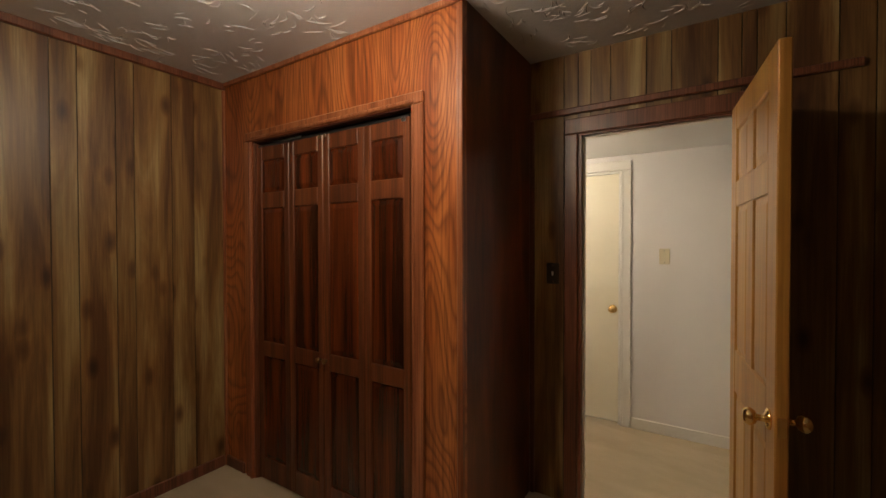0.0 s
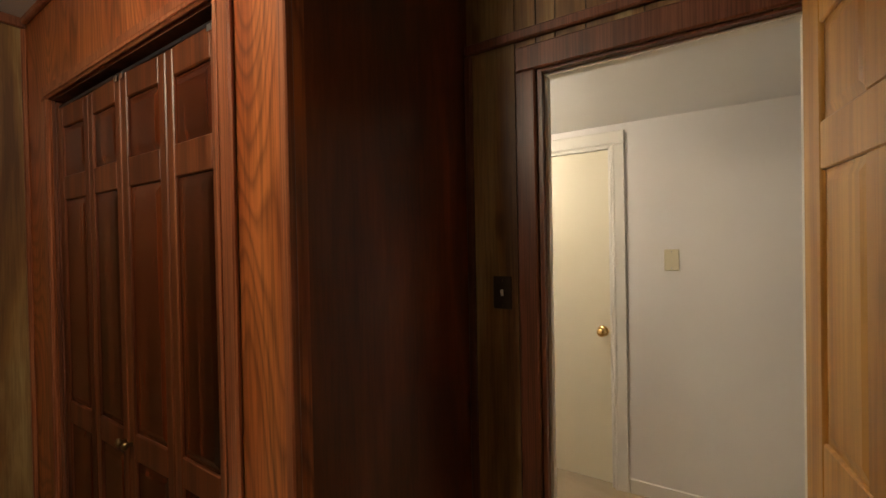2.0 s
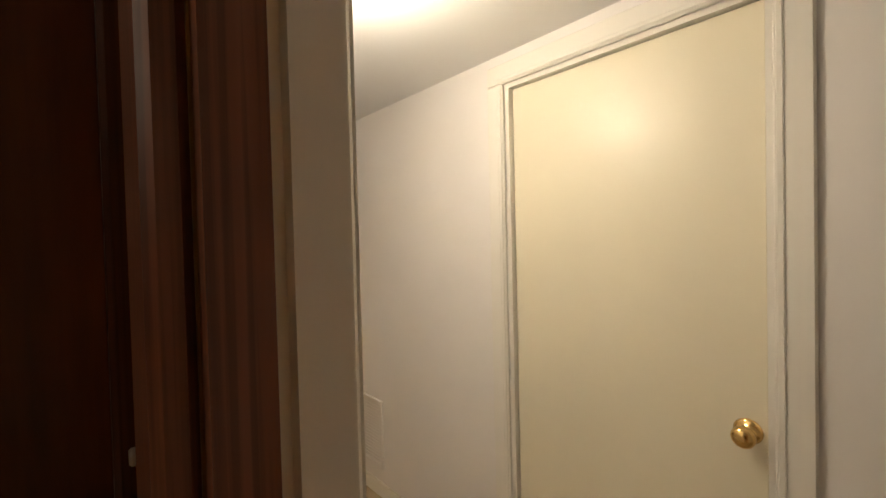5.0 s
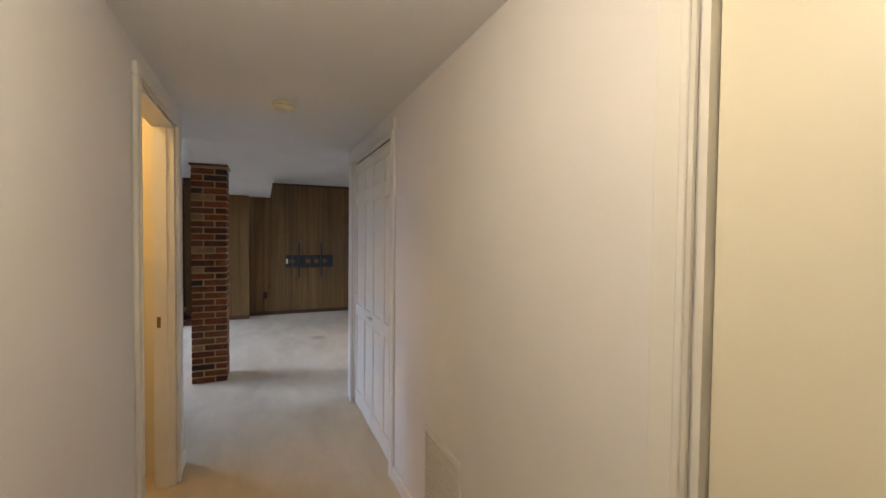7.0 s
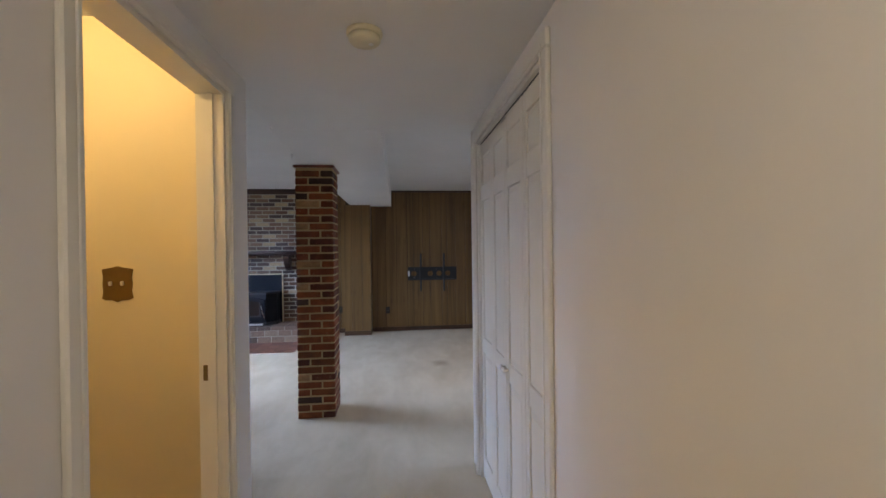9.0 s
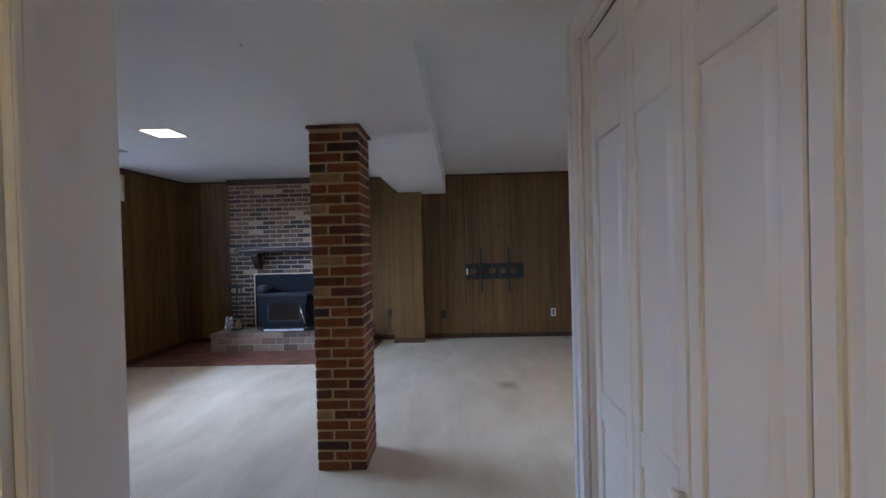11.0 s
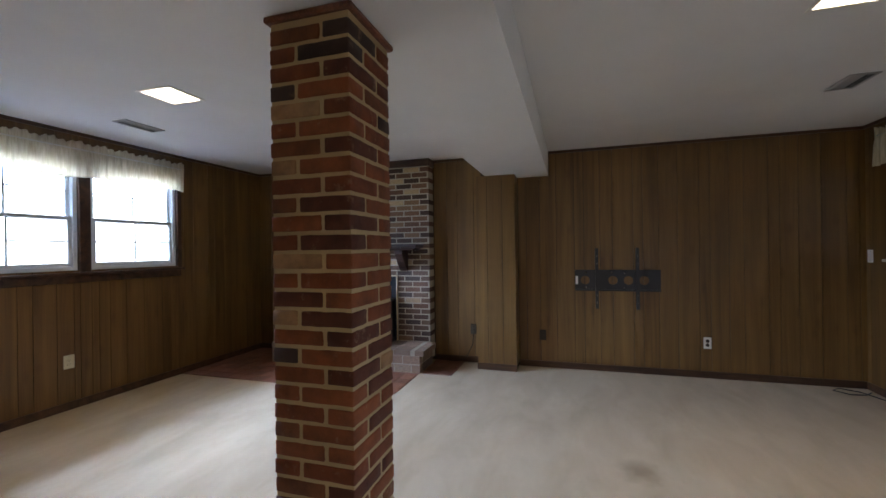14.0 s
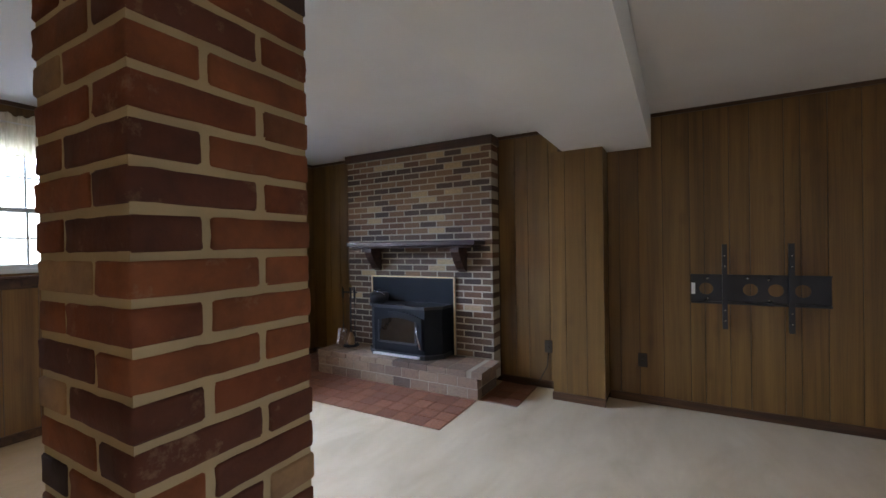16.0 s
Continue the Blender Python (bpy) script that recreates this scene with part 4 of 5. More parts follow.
plate("light_switch", (BED_WALL - 0.007, 1.166, 1.286), "-x", PLASTIC_BROWN, "black switch plate with a pale toggle beside the doorway", "switch", toggle_mat=PLASTIC_WHITE)
plate("light_switch", (HALL_R, 0.705, 1.355), "-x", PLASTIC_IVORY, "ivory switch plate on the white hall wall", "switch")
plate("wall_outlet", (2.253, FAM_Y1 - 0.007, 0.308), "-y", PLASTIC_WHITE, "white outlet low on the panelled wall", "outlet", toggle_mat=PLASTIC_BROWN, category="outlet")
plate("wall_outlet", (-0.19, FAM_Y1 - 0.007, 0.345), "-y", PLASTIC_BROWN, "dark brown outlet low on the panelled wall", "outlet", category="outlet")
plate("wall_outlet", (0.616, FAM_Y1 - 0.007, 0.314), "-y", PLASTIC_BROWN, "dark brown outlet low on the panelled wall", "outlet", category="outlet")
plate("wall_outlet", (FAM_X0 + 0.007, 7.29, 0.367), "+x", PLASTIC_IVORY, "ivory outlet low under the windows", "outlet", 0.085, 0.118, category="outlet")
plate("light_switch", (FAM_X1 - 0.007, 9.58, 1.185), "-x", PLASTIC_WHITE, "white switch plate in the panelled corner", "switch", 0.072, 0.118)


def bath_switch():
    """Double switch with a scalloped antique brass plate."""
    at = (-0.378, 4.265, 1.264)
    p = thing("light_switch", at, "antique brass scalloped double switch plate in the bathroom", "light switch")
    o = [(-0.06, -0.06), (-0.045, -0.068), (-0.02, -0.068), (0, -0.076), (0.02, -0.068), (0.045, -0.068), (0.06, -0.06), (0.055, -0.03), (0.058, 0), (0.055, 0.03), (0.06, 0.062), (0.045, 0.066), (0.02, 0.07), (0, 0.076), (-0.02, 0.07), (-0.045, 0.066), (-0.06, 0.062), (-0.055, 0.03), (-0.058, 0), (-0.055, -0.03)]
    part("cover_plate", prism(o, -0.006, 0, Matrix.Translation(at)), BRASS_DARK, p)
    for u in (-0.023, 0.023):
        part("toggle", boxes((at[0] + u - 0.0045, at[1] - 0.02, at[2] - 0.006, at[0] + u + 0.0045, at[1] - 0.006, at[2] + 0.012), bevel=0.002), PLASTIC_WHITE, p)


bath_switch()
solid("strike_plate", boxes((HALL_L - 0.085, BA1 - 0.0185, 0.90, HALL_L - 0.048, BA1 - 0.0162, 0.96), (HALL_L - 0.048, BA1 - 0.0185, 0.915, HALL_L - 0.040, BA1 - 0.0165, 0.945)), BRASS_DARK, "antique brass strike plate on the bathroom jamb", "strike plate")


# ---------- ceiling fixtures and grilles ----------
def recessed_light(x, y):
    f = thing("recessed_light", (x, y, FAM_CEIL), "square recessed ceiling light with a glowing diffuser", "ceiling light", "recessed lights")
    a, w, z = 0.125, 0.022, FAM_CEIL
    part("frame", boxes((x - a - w, y - a - w, z - 0.006, x + a + w, y - a, z), (x - a - w, y + a, z - 0.006, x + a + w, y + a + w, z), (x - a - w, y - a, z - 0.006, x - a, y + a, z), (x + a, y - a, z - 0.006, x + a + w, y + a, z), bevel=0.002), TRIM_WHITE, f)
    part("diffuser", boxes((x - a, y - a, z - 0.003, x + a, y + a, z - 0.0005)), CAN_GLOW, f, "glowing warm diffuser")


recessed_light(-1.685, 6.99)
recessed_light(2.14, 7.02)


def ceiling_vent(x, y, w, l):
    v = thing("ceiling_vent", (x, y, FAM_CEIL), "white louvred ceiling register", "vent", "ceiling vents")
    z, e = FAM_CEIL, 0.02
    # flat sheet in place of a duct, its shade put into the colour
    part("backing", boxes((x - w / 2, y - l / 2, z - 0.002, x + w / 2, y + l / 2, z - 0.0005)), OPENING_SHADE, v)
    part("frame", boxes((x - w / 2 - e, y - l / 2 - e, z - 0.008, x + w / 2 + e, y - l / 2, z), (x - w / 2 - e, y + l / 2, z - 0.008, x + w / 2 + e, y + l / 2 + e, z), (x - w / 2 - e, y - l / 2, z - 0.008, x - w / 2, y + l / 2, z), (x + w / 2, y - l / 2, z - 0.008, x + w / 2 + e, y + l / 2, z), bevel=0.002), VENT_WHITE, v)
    n = int(w / 0.014)
    for k in range(n):
        xx = x - w / 2 + (k + 0.5) * w / n
        m = Matrix.Translation((xx, y, z - 0.007)) @ Matrix.Rotation(radians(35 if k < n / 2 else -35), 4, "Y")
        part("slat", boxes((-0.006, -l / 2, -0.0006, 0.006, l / 2, 0.0006), m=m), VENT_WHITE, v)


ceiling_vent(-2.56, 7.42, 0.11, 0.30)
ceiling_vent(2.745, 8.27, 0.13, 0.25)


def smoke_detector(x, y):
    d = thing("smoke_detector", (x, y, HALL_CEIL), "round off-white smoke detector on the ceiling", "smoke detector")
    m = Matrix.Translation((x, y, HALL_CEIL)) @ Matrix.Rotation(math.pi, 4, "X")
    part("base", lathe([(0.062, 0), (0.062, 0.012), (0.058, 0.015)], 28, m), PLASTIC_IVORY, d)
    part("cover", lathe([(0.054, 0.015), (0.055, 0.030), (0.048, 0.038), (0.02, 0.041), (0.004, 0.041)], 28, m), PLASTIC_IVORY, d)
    part("test_button", lathe([(0.009, 0.041), (0.008, 0.044)], 12, m @ Matrix.Translation((0.022, 0, -0.001))), PLASTIC_WHITE, d)


smoke_detector(0.695, 3.83)


def dome_light(name, x, y, z, label):
    d = thing(name, (x, y, z), label, "ceiling light")
    m = Matrix.Translation((x, y, z)) @ Matrix.Rotation(math.pi, 4, "X")
    part("canopy", lathe([(0.09, 0), (0.09, 0.015), (0.07, 0.022)], 24, m), BRASS, d)
    part("bulb", lathe([(0.012, 0.02), (0.02, 0.04), (0.03, 0.065), (0.024, 0.09), (0.004, 0.1)], 16, m), BULB_GLOW, d)
    for o in d.children:
        if o.name.startswith("bulb"):
            o.visible_shadow = False


# hall fixture is unseen, placed from the bright spot on the ceiling
dome_light("ceiling_light", 0.55, 1.72, HALL_CEIL, "unseen brass ceiling fixture added for the warm hall bulb")
dome_light("ceiling_light", -1.6, 1.50, BED_CEIL, "brass ceiling fixture with a warm bulb in the bedroom")
dome_light("ceiling_light", -0.5, 3.65, 2.45, "brass ceiling fixture with a warm bulb in the bathroom")


def return_grille():
    y0, y1, z0, z1, x = 2.745, 3.13, 0.16, 0.55, HALL_R
    g = thing("return_grille", (x, (y0 + y1) / 2, z0), "white painted louvred return air grille low on the wall", "vent")
    part("frame", boxes((x - 0.012, y0, z0, x, y0 + 0.025, z1), (x - 0.012, y1 - 0.025, z0, x, y1, z1), (x - 0.012, y0 + 0.025, z0, x, y1 - 0.025, z0 + 0.025), (x - 0.012, y0 + 0.025, z1 - 0.025, x, y1 - 0.025, z1), bevel=0.003), WALL_WHITE, g)
    part("backing", boxes((x - 0.002, y0 + 0.025, z0 + 0.025, x - 0.0005, y1 - 0.025, z1 - 0.025)), WALL_WHITE, g)
    for k in range(18):
        z = z0 + 0.035 + k * 0.0185
        part("slat", boxes((-0.007, y0 + 0.025, -0.0007, 0.007, y1 - 0.025, 0.0007), m=Matrix.Translation((x - 0.007, 0, z)) @ Matrix.Rotation(radians(40), 4, "Y")), WALL_WHITE, g)


return_grille()


# ---------- television bracket ----------
def tv_mount():
    y = FAM_Y1 - 0.007
    x0, x1, z0, z1 = 0.975, 1.832, 0.83, 1.05
    t = thing("tv_wall_mount", (1.4, y, z0), "black steel flat television wall bracket with no screen", "tv mount")
    yb, yf = y - 0.004, y
    bm = bmesh.new()
    zc, r, holes = (z0 + z1) / 2, 0.047, (x0 + 0.105, x0 + 0.39, x0 + 0.545, x0 + 0.70)
    edges = [x0] + [e for h in holes for e in (h - 0.07, h + 0.07)] + [x1]
    for u, v in zip(edges[::2], edges[1::2]):
        box(bm, u, yb, z0, v, yf, z1)
    for h in holes:
        # square plate field with a round hole through it
        ring = []
        for i in range(24):
            t0 = math.pi * 2 * i / 24 + math.pi / 4
            c, q = math.cos(t0), math.sin(t0)
            big = max(abs(c), abs(q))
            ring.append([bm.verts.new((h + px, y0, zc + pz)) for px, pz in ((c * r, q * r), (c / big * 0.07, q / big * (z1 - z0) / 2)) for y0 in (yb, yf)])
        for p, q in zip(ring, ring[1:] + ring[:1]):
            bm.faces.new((p[0], p[2], q[2], q[0]))
            bm.faces.new((p[1], q[1], q[3], p[3]))
            bm.faces.new((p[0], q[0], q[1], p[1]))
    part("wall_plate", bm, MOUNT_STEEL, t)
    part("rail", boxes((x0, yb - 0.018, z1 - 0.012, x1, yb, z1 - 0.008), (x0, yb - 0.018, z1 - 0.012, x1, yb - 0.014, z1 + 0.006)), MOUNT_STEEL, t)
    part("rail", boxes((x0, yb - 0.018, z0 + 0.008, x1, yb, z0 + 0.012), (x0, yb - 0.018, z0 - 0.006, x1, yb - 0.014, z0 + 0.012)), MOUNT_STEEL, t)
    for x in (1.2, 1.605):
        a = part("arm", boxes((x - 0.016, yb - 0.05, 0.635, x - 0.013, yb - 0.018, 1.29), (x + 0.013, yb - 0.05, 0.635, x + 0.016, yb - 0.018, 1.29), (x - 0.013, yb - 0.05, 0.635, x + 0.013, yb - 0.047, 1.29)), MOUNT_STEEL, t)
        for z in (0.70, 0.78, 1.12, 1.2):
            part("bolt", lathe([(0.006, 0), (0.006, 0.003), (0.003, 0.005)], 10, Matrix.Translation((x, yb - 0.05, z)) @ Matrix.Rotation(radians(90), 4, "X")), CHROME, a)
    part("sticker", boxes((x0 + 0.004, yb - 0.001, 0.895, x0 + 0.03, yb, 0.985)), PLASTIC_WHITE, t, "white paper sticker")
    for x, z in ((1.09, 1.025), (1.09, 0.86), (1.35, 1.03), (1.48, 1.02), (1.48, 0.855)):
        part("lag_bolt", lathe([(0.012, 0), (0.012, 0.003), (0.007, 0.004), (0.007, 0.009)], 6, Matrix.Translation((x, yb, z)) @ Matrix.Rotation(radians(90), 4, "X")), CHROME, t)


tv_mount()


# ---------- fireplace ----------
FX0, FX1, FY, HZ = -2.511, -0.675, 9.47, 0.20
OX0, OX1, OZ1 = -2.15, -1.083, 0.995


def rough_brick(name, material, size, seed, rough=0.0012, soft=0.0016):
    """Brick with softened, uneven arrises: a thin grid pushed about by seeded noise."""
    rnd = random.Random(seed)
    nx, ny, nz = 8, 3, 4
    e = 0.004
    half = [d / 2 for d in size]
    cuts = []
    for h, n in zip(half, (nx, ny, nz)):
        cuts.append([-h] + [(h - e) * (2 * i / (n - 2) - 1) for i in range(n - 1)] + [h])
    bm = bmesh.new()
    grid = {}

    def vert(i, j, k):
        key = (i, j, k)
        if key not in grid:
            p = [cuts[0][i], cuts[1][j], cuts[2][k]]
            ends = (i in (0, nx)) + (j in (0, ny)) + (k in (0, nz))
            pull = soft * (ends - 1) + (rnd.uniform(0, 0.0025) if ends == 3 else 0)
            q = [c - math.copysign(min(abs(c), pull), c) * (abs(abs(c) - h) < 1e-6) + rnd.uniform(-rough, rough) for c, h in zip(p, half)]
            grid[key] = bm.verts.new(q)
        return grid[key]

    for k in (0, nz):
        for i in range(nx):
            for j in range(ny):
                bm.faces.new((vert(i, j, k), vert(i + 1, j, k), vert(i + 1, j + 1, k), vert(i, j + 1, k)))
    for j in (0, ny):
        for i in range(nx):
            for k in range(nz):
                bm.faces.new((vert(i, j, k), vert(i + 1, j, k), vert(i + 1, j, k + 1), vert(i, j, k + 1)))
    for i in (0, nx):
        for j in range(ny):
            for k in range(nz):
                bm.faces.new((vert(i, j, k), vert(i, j + 1, k), vert(i, j + 1, k + 1), vert(i, j, k + 1)))
    for f in bm.faces:
        f.smooth = True
    return mesh_of(bm, name, material)


def brick_mesh(name, material, bevel=0.0):
    return mesh_of(boxes((-0.5, -0.5, -0.5, 0.5, 0.5, 0.5), bevel=bevel), name, material)


def mantel():
    m = thing("mantel_shelf", (-1.53, 9.33, 1.30), "dark stained wood mantel shelf on two carved corbels", "mantel")
    part("shelf", boxes((-2.31, 9.21, 1.318, -0.745, FY - 0.012, 1.365), (-2.27, 9.25, 1.295, -0.785, FY - 0.012, 1.318), bevel=0.006), MANTEL_WOOD, m)
    for x in (-2.06, -0.99):
        o = [(9.28, 1.295), (9.275, 1.25), (9.31, 1.20), (9.33, 1.16), (9.37, 1.12), (9.40, 1.08), (FY - 0.012, 1.05), (FY - 0.012, 1.295)]
        bm = prism(o, x - 0.045, x + 0.045, Matrix(((0, 1, 0, 0), (1, 0, 0, 0), (0, 0, 1, 0), (0, 0, 0, 1))))
        part("corbel", bm, MANTEL_WOOD, m)


mantel()
solid("fireplace_header_trim", boxes((FX0 - 0.02, FY - 0.02, 2.30, FX1 + 0.015, FAM_Y1, FAM_CEIL - 0.004), bevel=0.004), TRIM_BROWN, "brown wood board above the fireplace brick", "trim", S)


def stove():
    s = thing("stove_insert", (-1.6, 9.2, HZ), "black cast iron wood stove insert with an arched glass door", "wood stove")
    part("surround_panel", boxes((OX0 + 0.012, FY - 0.022, HZ + 0.004, OX1 - 0.012, FY - 0.014, OZ1 - 0.012)), IRON, s)
    part("brass_trim", boxes((OX0, FY - 0.032, HZ + 0.003, OX0 + 0.014, FY - 0.014, OZ1), (OX1 - 0.014, FY - 0.032, HZ + 0.003, OX1, FY - 0.014, OZ1), (OX0 + 0.014, FY - 0.032, OZ1 - 0.014, OX1 - 0.014, FY - 0.014, OZ1), bevel=0.003), BRASS_SATIN, s, "polished brass edge trim")
    # body with splayed sides
    x0, x1, yf, yb, zt = -2.02, -1.14, 9.16, FY - 0.02, 0.72
    out = [(x0, yb), (x0, yf + 0.12), (x0 + 0.13, yf), (x1 - 0.13, yf), (x1, yf + 0.12), (x1, yb)]
    flip = Matrix(((1, 0, 0, 0), (0, 0, 1, 0), (0, 1, 0, 0), (0, 0, 0, 1)))
    part("body", prism(out, HZ + 0.045, zt - 0.03, flip), IRON, s)
    top = [(x0 - 0.02, yb), (x0 - 0.02, yf + 0.11), (x0 + 0.12, yf - 0.025), (x1 - 0.12, yf - 0.025), (x1 + 0.02, yf + 0.11), (x1 + 0.02, yb)]
    part("top_plate", prism(top, zt - 0.03, zt, flip), IRON_ROUGH, s)
    part("base_plate", prism(top, HZ + 0.003, HZ + 0.045, flip), IRON_ROUGH, s)
    dx0, dx1, dz0, dz1 = x0 + 0.15, x1 - 0.15, HZ + 0.09, zt - 0.06

    def arch(a, b, c, d, rise):
        n = 12
        pts = [(a, c), (b, c)]
        for k in range(n):
            t = k / n
            pts.append((b + (a - b) * t, d - rise + rise * math.sin(math.pi * t)))
        return pts

    door = part("door", prism(arch(dx0, dx1, dz0, dz1, 0.06), yf - 0.03, yf - 0.001), IRON, s)
    part("door_glass", prism(arch(dx0 + 0.07, dx1 - 0.07, dz0 + 0.07, dz1 - 0.06, 0.035), yf - 0.034, yf - 0.031), STOVE_GLASS, door, "sooty arched glass")
    part("glass_frame", boxes((dx0 + 0.055, yf - 0.04, dz0 + 0.05, dx0 + 0.075, yf - 0.029, dz1 - 0.09), (dx1 - 0.075, yf - 0.04, dz0 + 0.05, dx1 - 0.055, yf - 0.029, dz1 - 0.09), (dx0 + 0.075, yf - 0.04, dz0 + 0.05, dx1 - 0.075, yf - 0.029, dz0 + 0.07), bevel=0.003), IRON_ROUGH, door)
    part("door_handle", tube([(dx1 - 0.03, yf - 0.035, dz0 + 0.24), (dx1 - 0.035, yf - 0.075, dz0 + 0.23), (dx1 - 0.02, yf - 0.085, dz0 + 0.15), (dx1 + 0.02, yf - 0.085, dz0 + 0.03)], 0.009), CHROME, door, "coiled steel handle")
    part("ash_lip", boxes((x0 + 0.15, yf - 0.055, HZ + 0.012, x1 - 0.17, yf - 0.026, HZ + 0.035), bevel=0.003), STEEL_SATIN, s, "bright metal ash lip")
    part("air_control", boxes((-1.6, yf - 0.018, zt + 0.0, -1.5, yf + 0.03, zt + 0.012), bevel=0.003), CHROME, s)


stove()


def kettle():
    k = thing("cast_iron_pot", (-1.93, 9.30, 0.72), "small grey cast iron pot standing on the stove", "pot")
    m = Matrix.Translation((-1.93, 9.30, 0.7205))
    part("pot_body", lathe([(0.07, 0), (0.095, 0.02), (0.105, 0.06), (0.10, 0.085)], 24, m), IRON_ROUGH, k)
    part("lid", lathe([(0.102, 0.085), (0.10, 0.095), (0.06, 0.108), (0.012, 0.113), (0.012, 0.122), (0.018, 0.128), (0.004, 0.136)], 24, m), IRON_ROUGH, k)
    part("bail_handle", tube([(-1.93 + 0.108 * math.cos(a), 9.27 - 0.03 * math.sin(a), 0.79 + 0.05 * math.sin(a)) for a in [math.pi * i / 12 for i in range(13)]], 0.004), CHROME, k)


kettle()


def fire_tools():
    bx, by = -2.34, 9.30
    t = thing("fireplace_tool_set", (bx, by, HZ), "black iron fireplace tools with shovel on a stand", "fireplace tools")
    m = Matrix.Translation((bx, by, HZ + 0.003))
    part("base", lathe([(0.09, 0), (0.09, 0.01), (0.03, 0.02), (0.01, 0.03)], 20, m), IRON_ROUGH, t)
    part("pole", tube([(bx, by, HZ + 0.02), (bx, by, 0.86)], 0.008), IRON_ROUGH, t)
    part("crossbar", boxes((bx - 0.1, by - 0.006, 0.80, bx + 0.1, by + 0.006, 0.815), bevel=0.002), IRON_ROUGH, t)
    part("finial", lathe([(0.008, 0), (0.018, 0.012), (0.012, 0.03), (0.003, 0.04)], 14, Matrix.Translation((bx, by, 0.86))), BRASS_DARK, t)
    for dx, nm in ((-0.085, "shovel"), (0.085, "poker"), (0.03, "brush")):
        x, y = bx + dx, by - 0.03
        tool = part(nm, tube([(x, y, HZ + 0.17), (x, y, 0.84), (x, y - 0.01, 0.87)], 0.006), IRON_ROUGH, t)
        part("grip", tube([(x, y, 0.74), (x, y, 0.85)], 0.011), IRON_ROUGH, tool)
        if nm == "shovel":
            part("blade", boxes((x - 0.055, -0.003, -0.09, x + 0.055, 0.003, 0.09), (x - 0.058, -0.02, -0.09, x - 0.053, 0.003, 0.09), (x + 0.053, -0.02, -0.09, x + 0.058, 0.003, 0.09), m=Matrix.Translation((0, y - 0.02, HZ + 0.11)) @ Matrix.Rotation(radians(-12), 4, "X")), CHROME, tool, "bare steel shovel blade")
        elif nm == "brush":
            part("bristles", lathe([(0.012, 0), (0.045, -0.10), (0.04, -0.14), (0.01, -0.15)][::-1], 16, Matrix.Translation((x, y, HZ + 0.17))), PLANK_BED, tool)
        else:
            part("hook", tube([(x, y, HZ + 0.18), (x, y, HZ + 0.05), (x + 0.02, y, HZ + 0.03), (x + 0.04, y, HZ + 0.06)], 0.005), IRON_ROUGH, tool)


fire_tools()
solid("floor_cable", tube([(3.50, 9.50, -0.044), (3.42, 9.42, -0.044), (3.30, 9.40, -0.044), (3.22, 9.50, -0.044), (3.3, 9.58, -0.044), (3.42, 9.50, -0.044), (3.49, 9.30, -0.044), (3.51, 9.12, -0.044)], 0.005), CABLE, "loose black cable lying on the carpet in the corner", "cable")
solid("wall_cable", tube([(-0.19, 9.636, 0.29), (-0.2, 9.63, 0.16), (-0.28, 9.60, 0.0), (-0.40, 9.59, -0.036), (-0.55, 9.60, -0.034)], 0.004), CABLE, "thin dark cord hanging from the outlet", "cable")


# ---------- brick, tile ----------
def brick_column():
    x0, y0, L, W, J = -0.058, 6.008, 0.197, 0.099, 0.014
    side = L + W + J
    n, z_top = 33, 2.092
    p = 0.0645
    c = thing("brick_column", (x0 + side / 2, y0 + side / 2, 0), "square red-brown brick column with tan mortar joints", "column")
    part("mortar_core", boxes((x0 + 0.004, y0 + 0.004, FAM_FLOOR, x0 + side - 0.004, y0 + side - 0.004, z_top)), MORTAR, c)
    part("cap_trim", boxes((x0 - 0.016, y0 - 0.016, z_top, x0 + side + 0.016, y0 + side + 0.016, BEAM_Z - 0.001), bevel=0.006), CASING_DARK, c, "dark wood cap trim")
    shapes = [rough_brick("brick", BRICK_RED, (L, W, p - 0.0135), 60 + i) for i in range(9)]
    rnd = random.Random(11)
    for k in range(-1, n):
        z = p * (k + 0.5) - 0.055
        spots = [(L / 2, W / 2, 0), (side - W / 2, L / 2, 90), (side - L / 2, side - W / 2, 180), (W / 2, side - L / 2, 270)]
        for u, v, a in spots:
            if k % 2:
                u = side - u
                a = -a
            j = Matrix.Translation((x0 + u + rnd.uniform(-0.0015, 0.0015), y0 + v + rnd.uniform(-0.0015, 0.0015), z + rnd.uniform(-0.001, 0.001)))
            piece("brick", shapes[rnd.randrange(9)], c, j @ Matrix.Rotation(radians(a + rnd.uniform(-0.5, 0.5)), 4, "Z"))


brick_column()


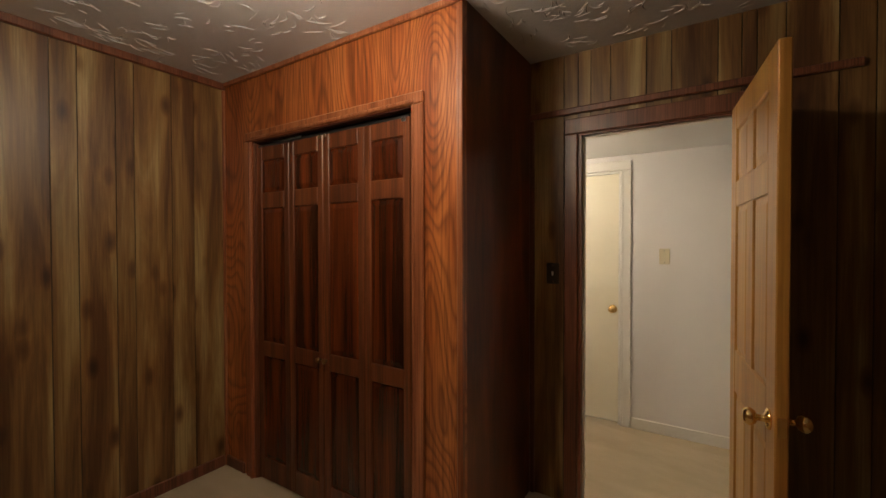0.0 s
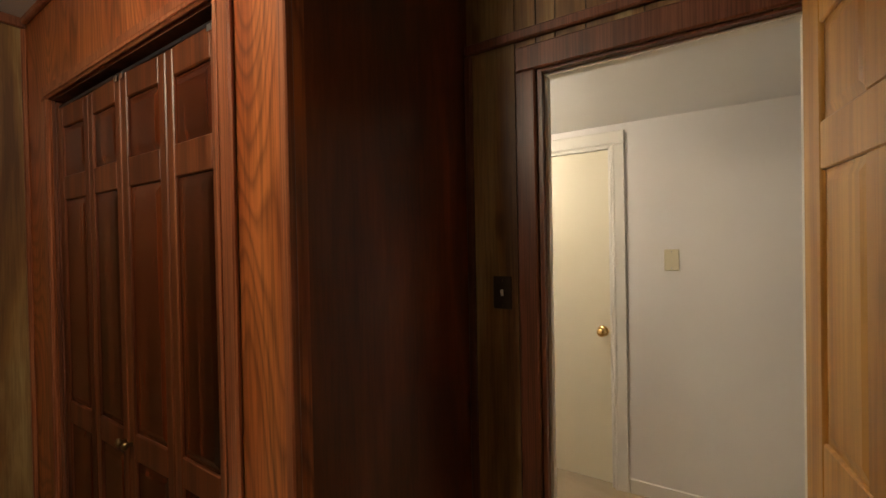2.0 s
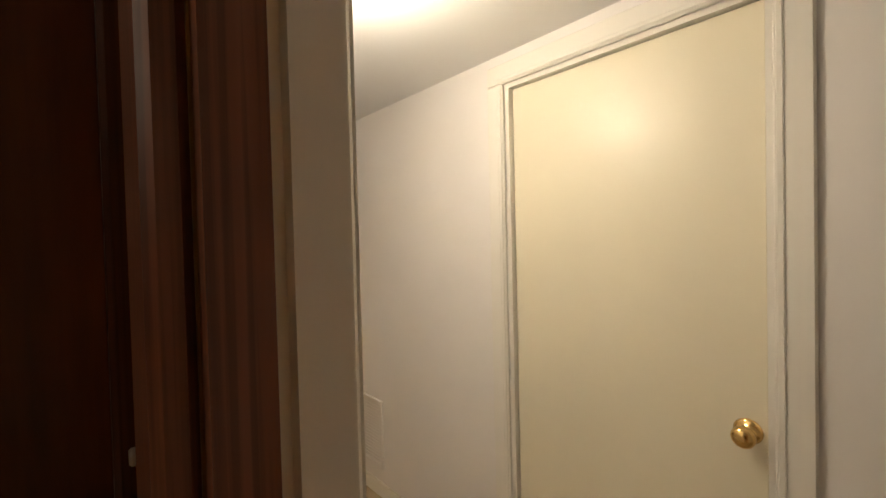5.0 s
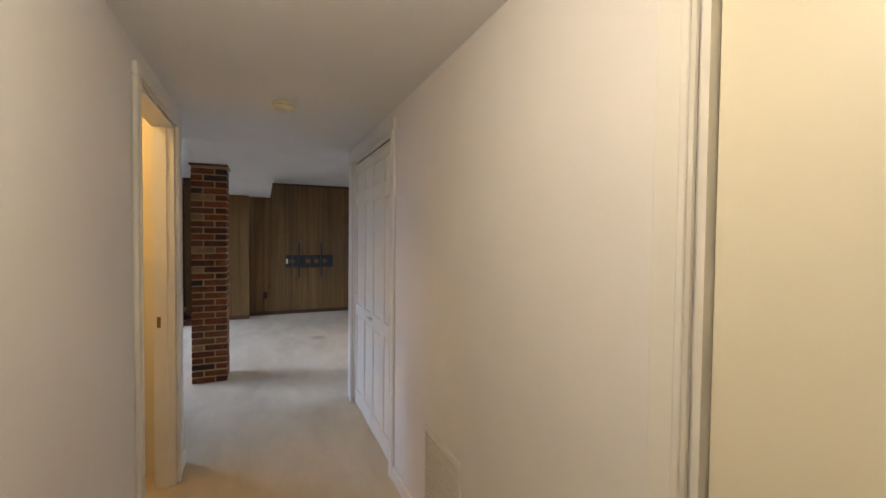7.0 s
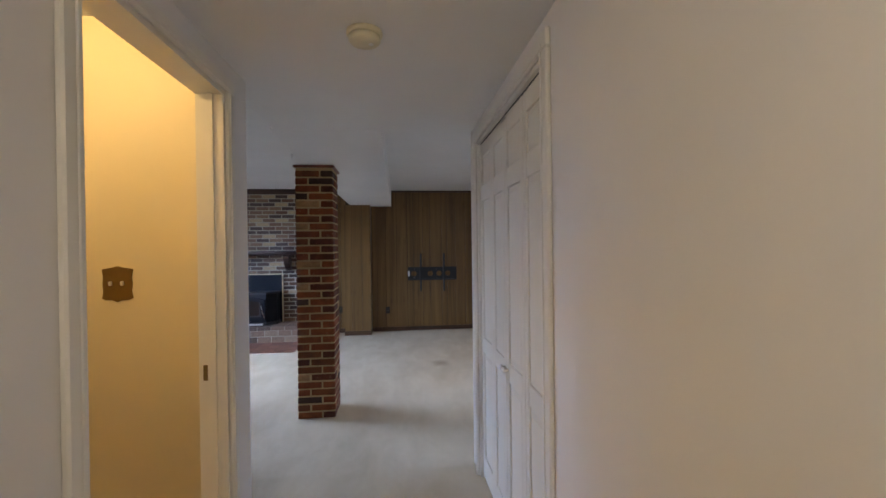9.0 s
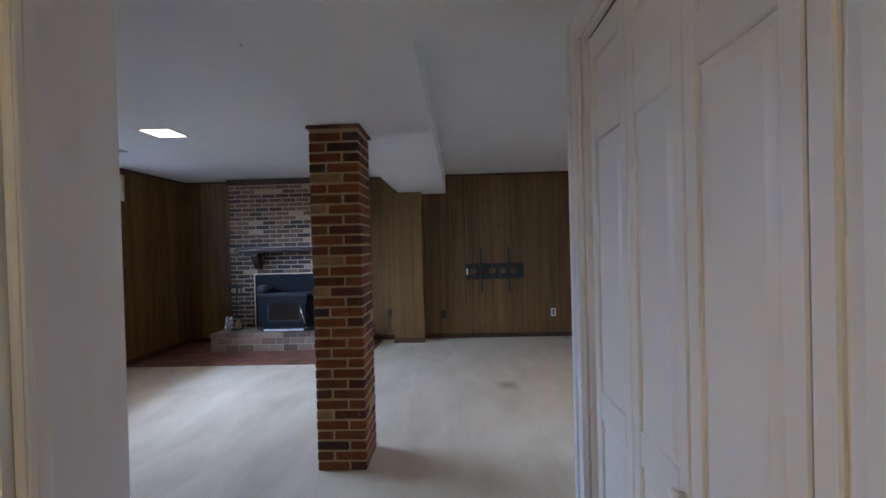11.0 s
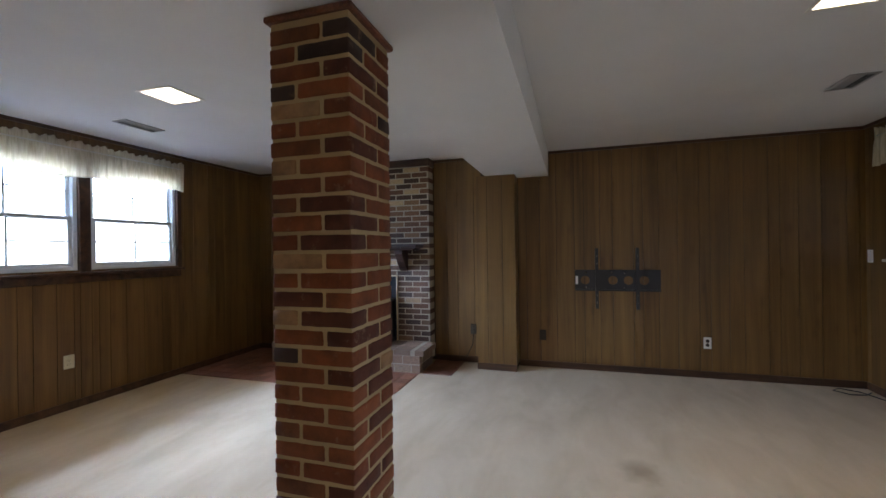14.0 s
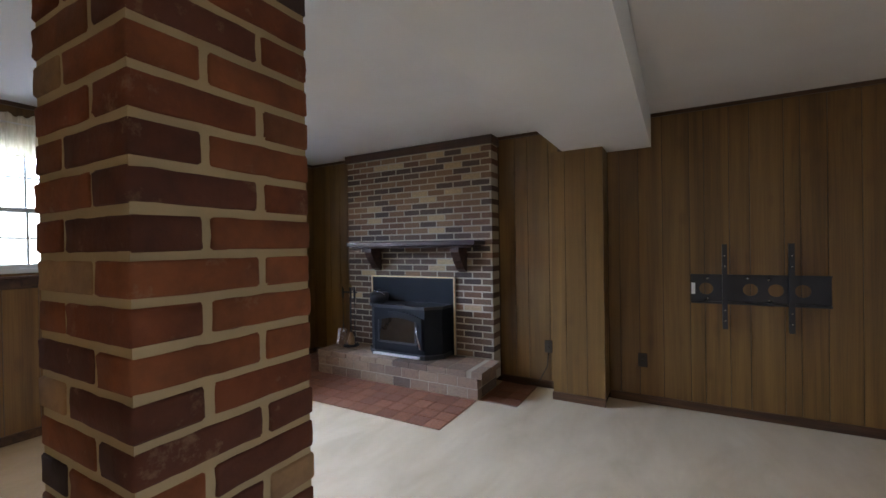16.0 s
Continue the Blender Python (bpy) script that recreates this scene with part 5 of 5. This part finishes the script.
def fireplace():
    f = thing("brick_fireplace", ((FX0 + FX1) / 2, FY, 0), "antique brown and cream brick chimney breast with pale mortar", "fireplace")
    for row in ((FX0 + 0.01, FY + 0.003, 0, OX0, FAM_Y1, 2.30), (OX1, FY + 0.003, 0, FX1 - 0.006, FAM_Y1, 2.30), (OX0, FY + 0.003, OZ1, OX1, FAM_Y1, 2.30), (OX0, FY + 0.1, 0, OX1, FAM_Y1, OZ1)):
        part("mortar_bed", boxes(row), MORTAR_PALE, f)
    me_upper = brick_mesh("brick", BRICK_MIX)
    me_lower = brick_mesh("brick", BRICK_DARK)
    rnd = random.Random(4)
    p, L, J = 0.0655, 0.203, 0.0145
    k, z = 0, HZ
    while z + p < 2.302:
        x = FX0 - (L / 2 if k % 2 else 0)
        while x < FX1 - 0.01:
            a, b = max(x, FX0), min(x + L - J, FX1)
            spans = [(a, b)]
            if z + p / 2 < OZ1:
                spans = [s for s in ((a, min(b, OX0)), (max(a, OX1), b)) if s[1] - s[0] > 0.02]
            for s0, s1 in spans:
                if s1 - s0 > 0.02:
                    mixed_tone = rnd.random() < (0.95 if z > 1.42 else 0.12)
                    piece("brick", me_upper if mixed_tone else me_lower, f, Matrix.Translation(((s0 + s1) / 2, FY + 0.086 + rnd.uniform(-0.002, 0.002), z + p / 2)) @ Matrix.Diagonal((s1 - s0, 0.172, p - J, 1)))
            x += L
        k += 1
        z += p
    return f


fireplace()


def hearth():
    x0, x1, y0, y1 = -2.575, -0.652, 9.03, FY - 0.006
    h = thing("brick_hearth", ((x0 + x1) / 2, y0, 0), "raised pinkish brick hearth with pale joints", "hearth")
    part("mortar_core", boxes((x0 + 0.005, y0 + 0.005, FAM_FLOOR, x1 - 0.005, y1, HZ - 0.006)), MORTAR_PALE, h)
    me = brick_mesh("brick", BRICK_HEARTH)
    J, p = 0.011, (HZ - 0.058 - FAM_FLOOR) / 2
    for k in range(2):
        z = FAM_FLOOR + p * (k + 0.5)
        x = x0 - (0.1 if k else 0)
        while x < x1 - 0.02:
            a, b = max(x, x0), min(x + 0.192, x1)
            if b - a > 0.03:
                piece("brick", me, h, Matrix.Translation(((a + b) / 2, y0 + 0.045, z)) @ Matrix.Diagonal((b - a, 0.09, p - J, 1)))
            x += 0.203
        for y in (y0 + 0.10, y0 + 0.30):
            piece("brick", me, h, Matrix.Translation((x1 - 0.045, min(y + 0.096 + (0.0 if k else 0.0), y1 - 0.09), z)) @ Matrix.Diagonal((0.09, 0.185, p - J, 1)))
            piece("brick", me, h, Matrix.Translation((x0 + 0.045, min(y + 0.096, y1 - 0.09), z)) @ Matrix.Diagonal((0.09, 0.185, p - J, 1)))
    x, zc = x0, HZ - 0.029
    while x < x1 - 0.05:
        for a, b in ((y0 - 0.008, y0 + 0.19), (y0 + 0.201, y1)):
            piece("brick", me, h, Matrix.Translation((x + 0.0955, (a + b) / 2, zc)) @ Matrix.Diagonal((min(0.191, x1 - x), b - a, 0.056, 1)))
        x += 0.2025
    return h


hearth()


def tile_pad():
    x0, x1, y0, y1, s = FAM_X0 + 0.03, -0.662, 8.372, FAM_Y1 - 0.02, 0.152
    g = FAM_FLOOR
    t = solid("tile_floor", boxes((x0, y0, g - 0.002, x1, 9.03, g + 0.002), (-0.65, 9.05, g - 0.002, -0.30, y1, g + 0.002), (x0, 9.03, g - 0.002, -2.58, y1, g + 0.002)), GROUT, "square terracotta hearth floor tiles with brown grout", "floor", S)
    me = brick_mesh("tile", TERRACOTTA)
    for rx0, rx1, ry0, ry1 in ((x0, x1, y0, 9.03), (-0.65, -0.30, 9.05, y1), (x0, -2.58, 9.035, y1)):
        y = ry0
        while y < ry1 - 0.02:
            x = rx1
            while x > rx0 + 0.02:
                a, b, e = max(x - s, rx0), x, min(y + s, ry1)
                piece("tile", me, t, Matrix.Translation(((a + b) / 2, (y + e) / 2, g + 0.003)) @ Matrix.Diagonal((b - a - 0.009, e - y - 0.009, 0.006, 1)))
                x -= s
            y += s


tile_pad()
